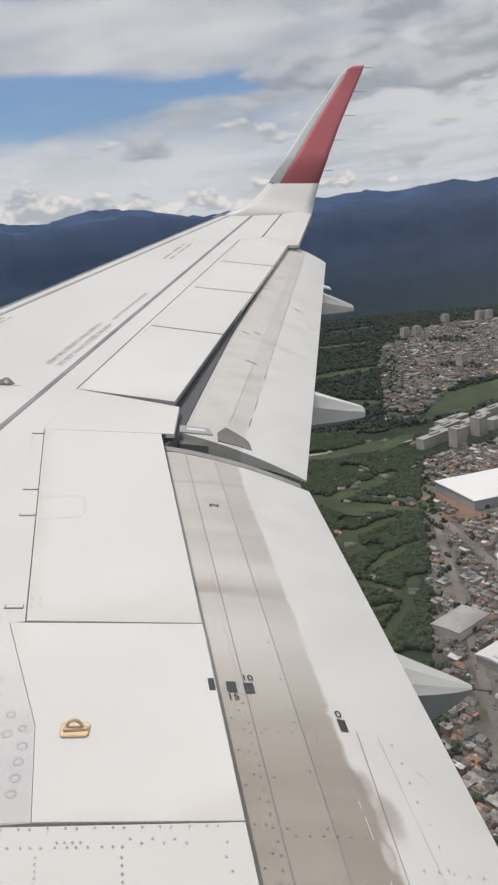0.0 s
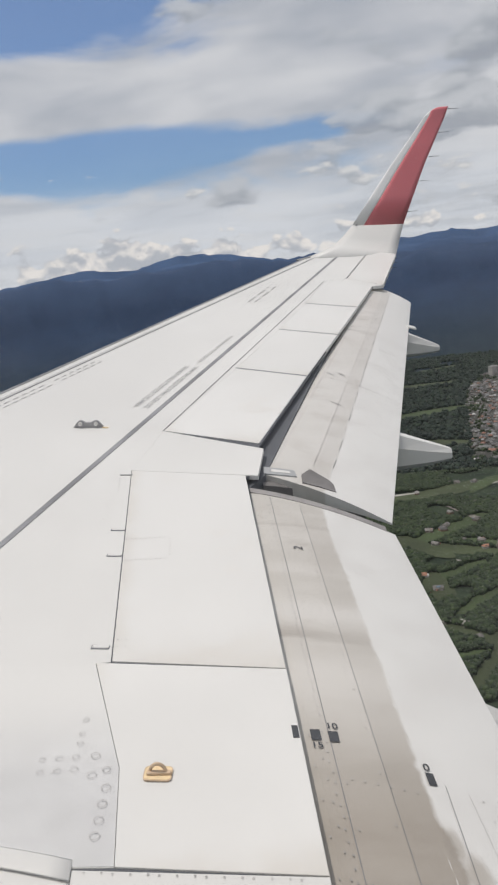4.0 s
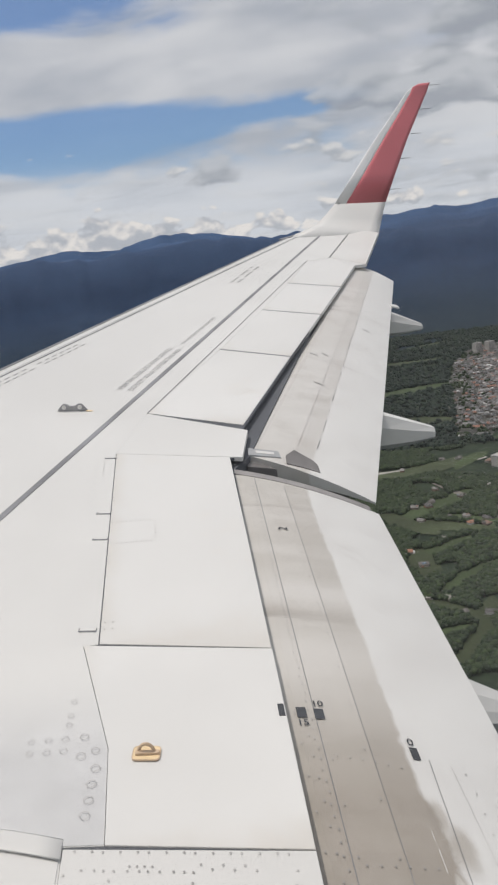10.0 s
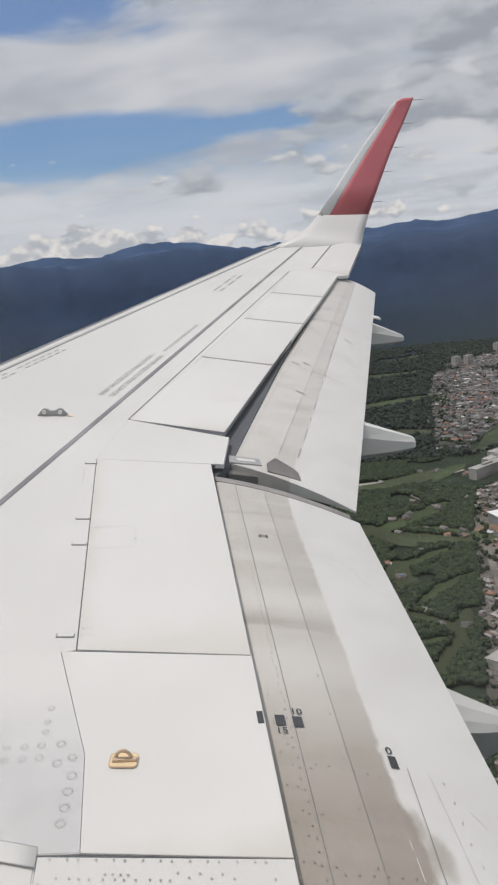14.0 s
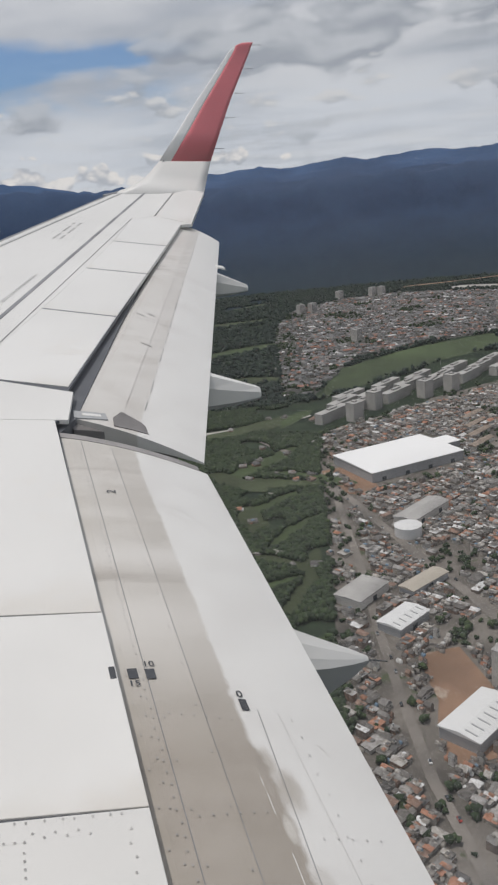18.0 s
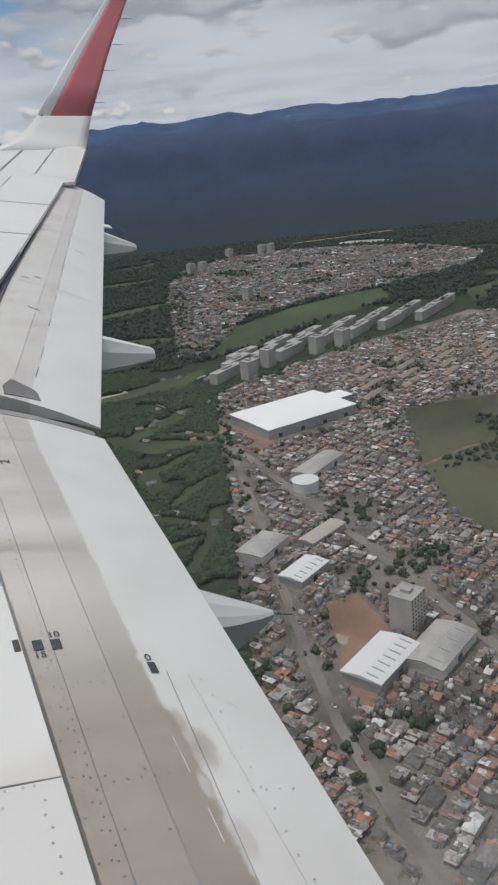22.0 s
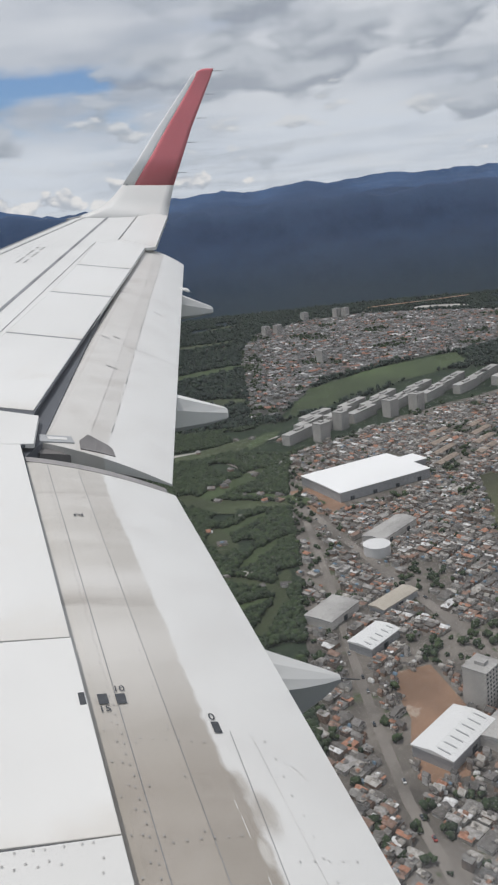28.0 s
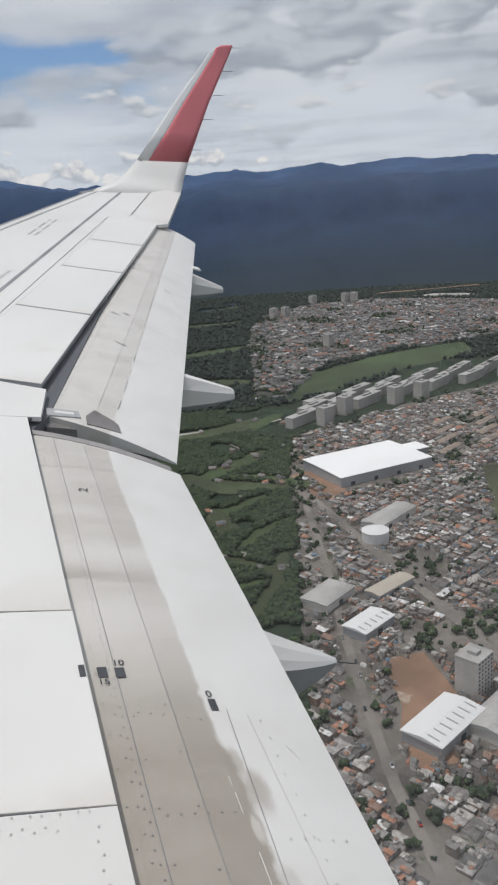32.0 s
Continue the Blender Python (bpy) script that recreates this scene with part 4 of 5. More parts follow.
# the round shell of the cabin, open fore and aft, and its floor
def shell_ring(r, x, n=40):
    a0 = math.asin(0.45 / 1.943)
    return [(x, -0.1 + r * math.cos(a), WZ + r * math.sin(a)) for a in [a0 + (2 * math.pi - 2 * a0) * k / n for k in range(n + 1)]]


verts = shell_ring(1.943, WX - 1.9) + shell_ring(1.943, WX + 1.9) + shell_ring(1.98, WX - 1.9) + shell_ring(1.98, WX + 1.9)
faces = [(o + k, o + k + 1, o + 41 + k + 1, o + 41 + k) for o in (0, 82) for k in range(40)] + [(o + k, o + k + 1, o + 82 + k + 1, o + 82 + k) for o in (0, 41) for k in range(40)]
mesh_ob("cabin_shell", verts, faces, CABIN, cabin, smooth_faces=True)
bm = bmesh.new()
box_bm(bm, 3.8, 3.44, 0.04, pose(WX, -0.1, 0.70))
part("cabin_floor", bm, CABIN, cabin)

# ---- the land ----
def at(bearing, dist, z=0.0):
    """A place on the ground: degrees aft of straight outboard, and metres from under the aircraft."""
    a = radians(bearing)
    return Vector((dist * math.sin(a), dist * math.cos(a), z))


RIDGE = [(-180, 420), (-40, 430), (-14, 435), (-11.2, 450), (-7.2, 482), (-4.1, 454), (-0.6, 500), (1.6, 486), (4.6, 436), (6.4, 408), (9, 416), (11.5, 426), (14.4, 434), (17.3, 446), (18.6, 430), (22.4, 452), (25, 428), (28.0, 455), (30, 434), (34, 430), (39.0, 442), (44, 424), (60, 430), (180, 420)]


def ridge_height(b):
    """Height of the far range by bearing."""
    return float(np.interp(b, [q[0] for q in RIDGE], [q[1] for q in RIDGE])) + 9 * noise.noise((b * 0.8, 0.7, 0)) + 7 * noise.noise((b * 2.3, 4.7, 0)) + 4.5 * noise.noise((b * 5.5, 1.7, 0)) + 2.2 * noise.noise((b * 13, 2.7, 0))


def land_height(b, r):
    """Plain, wooded foothills, a front ridge and the far range behind it."""
    if r < 2550:
        return 0.0
    p = at(b, r)
    n = noise.fractal((p.x / 900, p.y / 900, 0.3), 1.0, 2.1, 6)
    top = ridge_height(b)
    rise = max(0.0, min(1.0, (r - 2700) / 1800))
    rise = rise * rise * (3 - 2 * rise)
    h = top * rise * 0.92 + 34 * n * min(1, (r - 2550) / 700) * (1 - 0.9 * rise)
    front = 345 + 46 * noise.noise((b / 7.0, 3.1, 0)) + 26 * noise.noise((b / 2.2, 5.3, 0)) + 11 * noise.noise((b / 0.8, 8.3, 0)) + 5 * noise.noise((b / 0.3, 9.3, 0))
    front += 75 * max(0.0, min(1.0, (13 - b) / 8))
    h = max(h, front * math.exp(-((r - 3900) / 420) ** 2))
    if r < 4450:
        h = min(h, (top - 301) * r / 4500 + 301 - 10)
        h = max(h, top * math.exp(-((r - 4500) / 200) ** 2) if r > 4100 else 0.0)
        h = min(h, (top - 301) * r / 4500 + 301 - 6)
    else:
        h = top - max(0, r - 4500) * 0.12
    return max(0.0, h)


def forest_ground(name, far):
    m = bpy.data.materials.new(name)
    m.use_nodes = True
    t = m.node_tree
    b = t.nodes["Principled BSDF"]
    pos = nd(t, "ShaderNodeTexCoord").outputs["Object"]
    broad = noise_n(t, pos, 0.0016, 7.0, 0.6, 0.3)
    fine = noise_n(t, pos, 0.02, 6.0, 0.7)
    # the far land's base is already tinted with blue haze
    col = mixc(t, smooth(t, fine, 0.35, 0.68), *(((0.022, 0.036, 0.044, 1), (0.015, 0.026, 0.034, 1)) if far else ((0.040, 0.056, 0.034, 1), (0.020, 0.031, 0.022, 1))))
    col = mixc(t, smooth(t, broad, 0.60, 0.70), col, mixc(t, fine, (0.05, 0.085, 0.03, 1), (0.025, 0.045, 0.022, 1)))
    # distance haze put into the colour: the wooded range turns bluer with height
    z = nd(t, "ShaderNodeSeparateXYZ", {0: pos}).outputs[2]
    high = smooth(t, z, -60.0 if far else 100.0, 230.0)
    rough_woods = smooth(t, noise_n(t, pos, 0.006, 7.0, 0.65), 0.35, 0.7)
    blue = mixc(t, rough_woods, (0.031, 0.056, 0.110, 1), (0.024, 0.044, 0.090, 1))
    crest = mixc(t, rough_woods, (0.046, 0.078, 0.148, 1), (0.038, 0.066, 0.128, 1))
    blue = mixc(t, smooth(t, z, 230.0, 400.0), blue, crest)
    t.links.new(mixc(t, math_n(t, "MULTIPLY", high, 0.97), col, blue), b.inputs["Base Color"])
    b.inputs["Roughness"].default_value = 0.95
    b.inputs["Specular IOR Level"].default_value = 0.1
    return m


WOODS, RANGE = forest_ground("wooded_land", False), forest_ground("mountain_haze", True)
# the crest carries a paler blue, haze painted into its base colour
CREST = mat("crest_haze", (0.058, 0.100, 0.190), 0.95, grain=0.02, amount=0.12)
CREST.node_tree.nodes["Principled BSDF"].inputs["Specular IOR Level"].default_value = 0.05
radii = [0] + [60 * 1.035 ** k for k in range(0, 112)] + [3000 + 55 * k for k in range(0, 40)] + [5400, 6200, 7500, 9000]
radii = sorted(set(r for r in radii if r < 2900 or r >= 3000))
bear = []
b = -180.0
while b < 180:
    bear.append(b)
    b += 0.35 if -25 <= b < 50 else 3.0
verts = [(0, 0, 0)] + [tuple(at(bb, r, land_height(bb, r))) for r in radii[1:] for bb in bear]
nb = len(bear)
faces = [(0, 1 + (j + 1) % nb, 1 + j) for j in range(nb)]
for i in range(len(radii) - 2):
    o, q = 1 + i * nb, 1 + (i + 1) * nb
    faces += [(o + j, o + (j + 1) % nb, q + (j + 1) % nb, q + j) for j in range(nb)]
ground = tagged(mesh_ob("ground", verts, faces, [WOODS, RANGE, CREST], smooth_faces=True, slots=[int(q > 2350) + int(q > 4120) for q in (math.hypot(verts[f[0]][0], verts[f[0]][1]) for f in faces)]), "wooded plain rising to mountain ranges in painted haze blue", "ground", kind="structure")

def far_range(dist, base, swing, seed, colour, label):
    """A more distant range, a plain band behind the others coloured with blue haze."""
    bs = [-60 + 0.5 * k for k in range(281)]
    crest = [base + swing * noise.noise((q / 9.0, seed, 0)) + swing * 0.5 * noise.noise((q / 2.6, seed + 3, 0)) + swing * 0.16 * noise.noise((q / 0.8, seed + 7, 0)) for q in bs]
    vs = [tuple(at(q, dist + d, max(0, GROUND + h) if d < 500 else 0)) for d in (0, 500) for q, h in zip(bs, crest)] + [tuple(at(q, dist - 900, 0)) for q in bs]
    n = len(bs)
    fs = [(k, k + 1, n + k + 1, n + k) for k in range(n - 1)] + [(2 * n + k, 2 * n + k + 1, k + 1, k) for k in range(n - 1)]
    m = mat("far_range_haze", colour, 0.95, grain=0.004, amount=0.06)
    m.node_tree.nodes["Principled BSDF"].inputs["Specular IOR Level"].default_value = 0.05
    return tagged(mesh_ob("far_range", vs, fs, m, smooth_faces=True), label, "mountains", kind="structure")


far_range(7200, 205, 42, 2.6, (0.155, 0.215, 0.315), "distant mountain range paled to haze blue in its colour")

GRASS = mat("meadow_grass", (0.070, 0.076, 0.036), 0.95, grain=0.05, amount=0.22, spots=(0.092, 0.082, 0.046))
LAWN = mat("bright_grass", (0.052, 0.078, 0.028), 0.95, grain=0.05, amount=0.2)
ROUGH = mat("rough_grass", (0.050, 0.066, 0.028), 0.95, grain=0.05, amount=0.2)
EARTH = mat("orange_earth", (0.31, 0.19, 0.125), 0.95, grain=0.06, amount=0.2, spots=(0.36, 0.29, 0.23))
TOWNSOIL = mat("town_ground", (0.165, 0.148, 0.130), 0.95, grain=0.12, amount=0.25, spots=(0.07, 0.085, 0.045))
ROAD = mat("worn_asphalt", (0.20, 0.18, 0.16), 0.9, grain=0.15, amount=0.15)
CONCRETE = mat("pale_concrete", (0.42, 0.40, 0.37), 0.85, grain=0.1, amount=0.12)


def rise_at(q):
    """The land's height under a place, with a little to spare where it is hilly."""
    r = math.hypot(q.x, q.y)
    return land_height(math.degrees(math.atan2(q.x, q.y)), r) + 7 if r > 2500 else 0.0


def patch(name, pts, z, material, label, category="ground"):
    """A sheet of ground cover, its outline by bearing and distance, frayed a little."""
    ring = [at(b, r) for b, r in pts]
    out = []
    for i, a in enumerate(ring):
        c = ring[(i + 1) % len(ring)]
        k = max(2, int((c - a).length / 25))
        for j in range(k):
            q = a.lerp(c, j / k)
            w = noise.noise((q.x / 40, q.y / 40, z)) * 7
            out.append((q.x + w, q.y - w, z + rise_at(q)))
    ob = mesh_ob(name, out, [tuple(range(len(out)))], material)
    return tagged(ob, label, category, kind="structure")


def ribbon(name, pts, w, z, material, label):
    ends = [at(b, r) for b, r in pts]
    ring = [a.lerp(c, k / 8) for a, c in zip(ends, ends[1:]) for k in range(8)] + ends[-1:]
    verts = []
    for i, q in enumerate(ring):
        d = (ring[min(i + 1, len(ring) - 1)] - ring[max(i - 1, 0)]).normalized()
        s = Vector((-d.y, d.x, 0)) * w / 2
        verts += [(q.x - s.x, q.y - s.y, z + rise_at(q)), (q.x + s.x, q.y + s.y, z + rise_at(q))]
    ob = mesh_ob(name, verts, [(2 * i, 2 * i + 1, 2 * i + 3, 2 * i + 2) for i in range(len(ring) - 1)], material)
    return tagged(ob, label, "road", kind="structure")


TOWN = [(20.2, 480), (20.8, 400), (22.6, 300), (30, 245), (44, 225), (48, 600), (48, 1330), (38, 1430), (28, 1190), (22, 1060), (20.2, 1040), (19.8, 900), (20.1, 700)]
FARTOWN = [(17.6, 1250), (19.6, 1250), (22.5, 1500), (28, 1640), (33, 1720), (38, 1900), (39, 2080), (35, 2280), (30, 2370), (26, 2420), (22, 2380), (18.6, 2200), (17.4, 1950)]
FIELD = [(33.2, 905), (36, 935), (46, 1000), (46, 600), (40, 590), (36.5, 640), (34.5, 740)]
SITE = [(27.2, 500), (29.6, 510), (31.8, 465), (32.0, 398), (29.4, 386), (27.2, 425)]
VALLEY = [(19.5, 1215), (23, 1290), (28, 1430), (33, 1580), (32, 1690), (27, 1590), (22, 1440)]
patch("town_ground", TOWN, 0.25, TOWNSOIL, "brown trodden ground between the houses")
patch("town_ground", FARTOWN, 0.3, mat("far_town_ground", (0.085, 0.085, 0.075), 0.95, grain=0.1, amount=0.25), "brown ground of the far town")
patch("field", FIELD, 0.5, GRASS, "green rough meadow", "field")
patch("valley_meadow", VALLEY, 0.5, LAWN, "bright green valley meadow", "field")
patch("building_site", SITE, 0.6, EARTH, "bare orange earth of a building site", "earth")
# open glades in the woods: bearing, distance, half length and half width in metres, turn
GLADES = [(15.6, 930, 75, 16, 40), (17.4, 860, 60, 13, -35), (16.0, 800, 48, 11, 20), (14.6, 760, 40, 14, 70), (17.6, 720, 42, 9, 35), (16.4, 655, 36, 8, -50), (15.0, 610, 30, 9, 15), (17.3, 585, 26, 8, 60), (16.4, 520, 28, 9, -20),
          (15.5, 1100, 90, 22, 10), (19.3, 870, 60, 10, -55), (18.9, 640, 40, 8, 65), (18.5, 1130, 50, 12, 50), (13.6, 880, 55, 14, -60), (39.5, 1650, 80, 22, 20), (41, 1800, 90, 26, -10), (38.5, 1560, 60, 16, 50), (14.5, 1400, 90, 25, -30), (15.0, 1700, 110, 30, 20),
          (14.0, 2100, 120, 30, 0), (41.5, 2100, 120, 35, 30), (16.2, 2420, 90, 24, 15)]


def glade_reach(i, x, y):
    """Below 1 inside glade i."""
    b, r, a, w, turn = GLADES[i]
    c = at(b, r)
    q = radians(turn)
    dx, dy = x - c.x, y - c.y
    u, v = dx * math.cos(q) + dy * math.sin(q), -dx * math.sin(q) + dy * math.cos(q)
    v += 0.35 * w * math.sin(u / a * 2.2 + i)
    return math.hypot(u / a, v / w) * (1 + 0.35 * noise.noise((x / 22, y / 22, i)))


for i, (b, r, a, w, turn) in enumerate(GLADES):
    c, q = at(b, r), radians(turn)
    ring = []
    for k in range(40):
        f = 2 * math.pi * k / 40
        m = 1.0
        for step in range(6):
            x = c.x + m * (a * math.cos(f) * math.cos(q) - w * math.sin(f) * math.sin(q))
            y = c.y + m * (a * math.cos(f) * math.sin(q) + w * math.sin(f) * math.cos(q))
            m /= max(0.4, glade_reach(i, x, y)) ** 0.7
        ring.append((x, y, 0.7 + 0.03 * i))
    tagged(mesh_ob("clearing", ring, [tuple(range(40))], (LAWN, ROUGH)[i % 2]), "grassy clearing among dark woods", "clearing", kind="structure")
QUARRY = [(28.6, 2440), (30.2, 2400), (32.2, 2390), (33.4, 2420), (32.2, 2470), (30.0, 2495)]
patch("quarry", QUARRY, 0.8, CONCRETE, "pale quarry floor in the far woods", "quarry")
patch("yard", [(20.0, 890), (21.6, 812), (24.5, 800), (24.0, 835), (22.0, 905)], 0.45, EARTH, "bare earth yard round a warehouse", "earth")
MAIN_ROAD = [(15.8, 1030), (17.5, 975), (19.2, 905), (22.5, 775), (26.6, 658), (30, 590), (34.5, 515), (42, 430), (46, 400)]
SIDE_ROAD = [(20.4, 880), (22.4, 640), (23.4, 540), (24.9, 455), (27.3, 375), (31.5, 312), (36.5, 262), (42, 232)]
HIGHWAY = [(9, 1085), (12, 1090), (15, 1098), (17.5, 1112), (19.3, 1140)]
ribbon("road", HIGHWAY, 16, 0.9, CONCRETE, "pale highway through the woods")
ribbon("road", MAIN_ROAD, 8.5, 0.9, ROAD, "pale worn town road")
ribbon("road", SIDE_ROAD, 6.5, 0.95, ROAD, "pale worn town road")
ribbon("road", [(20.5, 2420), (23, 2450), (26, 2500), (29.5, 2540), (33, 2600)], 16, 1.2, EARTH, "earth banked highway through the woods")
ribbon("track", [(29.2, 700), (33, 720), (38, 790), (45, 840)], 4, 0.8, EARTH, "pale earth track across the meadow")

# ---- many small houses, joined ----
def tri_mesh(name, verts, loops, sizes, material, slots=None):
    me = bpy.data.meshes.new(name)
    verts = np.asarray(verts, dtype=np.float32)
    loops = np.asarray(loops, dtype=np.int32)
    sizes = np.asarray(sizes, dtype=np.int32)
    me.vertices.add(len(verts))
    me.vertices.foreach_set("co", verts.ravel())
    me.loops.add(len(loops))
    me.loops.foreach_set("vertex_index", loops)
    me.polygons.add(len(sizes))
    me.polygons.foreach_set("loop_start", np.concatenate(([0], np.cumsum(sizes)[:-1])).astype(np.int32))
    if slots is not None:
        me.polygons.foreach_set("material_index", np.asarray(slots, dtype=np.int32))
    for mm in material:
        me.materials.append(mm)
    me.update(calc_edges=True)
    return new(name, me)


# far roofs and walls: town colours darkened to stand in for cloud shade
ROOF_FAR = palette("far_town_roofs", [(0.0, (0.140, 0.140, 0.140)), (0.3, (0.216, 0.216, 0.216)), (0.55, (0.095, 0.099, 0.101)), (0.75, (0.329, 0.329, 0.329)), (0.85, (0.304, 0.152, 0.108)), (0.955, (0.650, 0.650, 0.650))])
WALLS_FAR = palette("far_town_walls", [(0.0, (0.264, 0.252, 0.228)), (0.4, (0.180, 0.162, 0.144)), (0.7, (0.360, 0.348, 0.336)), (0.9, (0.240, 0.180, 0.144))])
ROOF = palette("town_roofs", [(0.0, (0.155, 0.146, 0.137)), (0.24, (0.235, 0.226, 0.215)), (0.44, (0.114, 0.110, 0.108)), (0.58, (0.349, 0.336, 0.323)), (0.70, (0.400, 0.200, 0.130)), (0.77, (0.269, 0.178, 0.138)), (0.86, (0.440, 0.420, 0.390)), (0.93, (0.700, 0.700, 0.700))])
WALLS = palette("town_walls", [(0.0, (0.400, 0.367, 0.323)), (0.3, (0.266, 0.218, 0.186)), (0.5, (0.496, 0.476, 0.448)), (0.7, (0.343, 0.238, 0.181)), (0.85, (0.571, 0.557, 0.533))])


def inside(poly, p):
    """Is the place (bearing, distance) within an outline of such pairs?"""
    c, n = False, len(poly)
    for i in range(n):
        (x1, y1), (x2, y2) = poly[i], poly[(i + 1) % n]
        if (y1 > p[1]) != (y2 > p[1]) and p[0] < (x2 - x1) * (p[1] - y1) / (y2 - y1) + x1:
            c = not c
    return c


def polar(x, y):
    return math.degrees(math.atan2(x, y)), math.hypot(x, y)


WAREHOUSE_LOT = [(20.2, 915), (22.8, 808), (30.5, 895), (29.8, 965), (27.6, 1015)]
FLATS_LOT = [(16, 1060), (20, 1040), (28, 1160), (39, 1390), (38, 1560), (30, 1500), (24, 1260), (16, 1180)]


def near_road(x, y, lines, gap):
    for pts, w in lines:
        ring = [at(b, r) for b, r in pts]
        for a, c in zip(ring, ring[1:]):
            d = c - a
            k = max(0, min(1, ((x - a.x) * d.x + (y - a.y) * d.y) / d.length_squared))
            if math.hypot(x - a.x - d.x * k, y - a.y - d.y * k) < w / 2 + gap:
                return True
    return False


ROADS = [(MAIN_ROAD, 8.5), (SIDE_ROAD, 6.5)]
rng = random.Random(7)
# ground taken by large buildings: bearing, distance, turn, width, depth
BUILT = [(25.4, 540, 28, 34, 20), (31.0, 425, 28, 46, 26), (27.0, 600, 24, 42, 14), (35.6, 440, 28, 46, 26), (27.0, 745, 30, 60, 22), (22.4, 585, 32, 38, 24), (33.2, 470, 25, 18, 16), (26.0, 700, 0, 26, 26)]


def built_on(x, y, gap=3.5):
    for b, r, turn, w, d in BUILT:
        c, a = at(b, r), radians(turn)
        u, v = (x - c.x) * math.cos(a) + (y - c.y) * math.sin(a), (y - c.y) * math.cos(a) - (x - c.x) * math.sin(a)
        if abs(u) < w / 2 + gap and abs(v) < d / 2 + gap:
            return True
    return False




def edge_thin(p):
    """Share of plots left wooded along the edge of the town."""
    lo, hi = (20.0, 23.0) if p[1] < 1200 else (17.4, 20.0)
    return 0.75 * max(0.0, min(1.0, (hi - p[0]) / (hi - lo)))


def lots(poly, block_w, block_d, street, turn, size, skip=(), roads=(), green=(70, 0, 2)):
    """Plots of houses in blocks between streets: place, turn and size of each."""
    ring = [at(b, r) for b, r in poly]
    x0, x1 = min(p.x for p in ring), max(p.x for p in ring)
    y0, y1 = min(p.y for p in ring), max(p.y for p in ring)
    cx, cy, ext = (x0 + x1) / 2, (y0 + y1) / 2, math.hypot(x1 - x0, y1 - y0) / 2
    out = []
    v = -ext
    while v < ext:
        for row in (0, 1):
            u = -ext
            run = 0
            while u < ext:
                w = size * rng.uniform(0.65, 1.35) * (2.4 if rng.random() < 0.08 else 1)
                d = block_d / 2 * rng.uniform(0.62, 0.99)
                run += w
                if run > block_w:
                    u += street
                    run = 0
                uu, vv = u + w / 2, v + (d / 2 if row == 0 else block_d - d / 2)
                u += w + rng.uniform(0.0, 0.5)
                bend = turn + 14 * noise.noise(((cx + uu) / 260, (cy + vv) / 260, 2.0))
                a = radians(turn)
                x = cx + uu * math.cos(a) - vv * math.sin(a) + 9 * noise.noise((uu / 90, vv / 90, 5))
                y = cy + uu * math.sin(a) + vv * math.cos(a) + 9 * noise.noise((uu / 90, vv / 90, 9))
                p = polar(x, y)
                if not inside(poly, p) or any(inside(s, p) for s in skip) or built_on(x, y) or (roads and near_road(x, y, roads, 5)) or rng.random() < 0.03 + edge_thin(p) or noise.noise((x / green[0], y / green[0], green[1])) > green[2]:
                    continue
                out.append((x, y, bend, w * 0.96, d, rng.choice((2.5, 2.7, 2.9, 3.1, 3.2, 5.4)), rng.random()))
        v += block_d + street
    return out


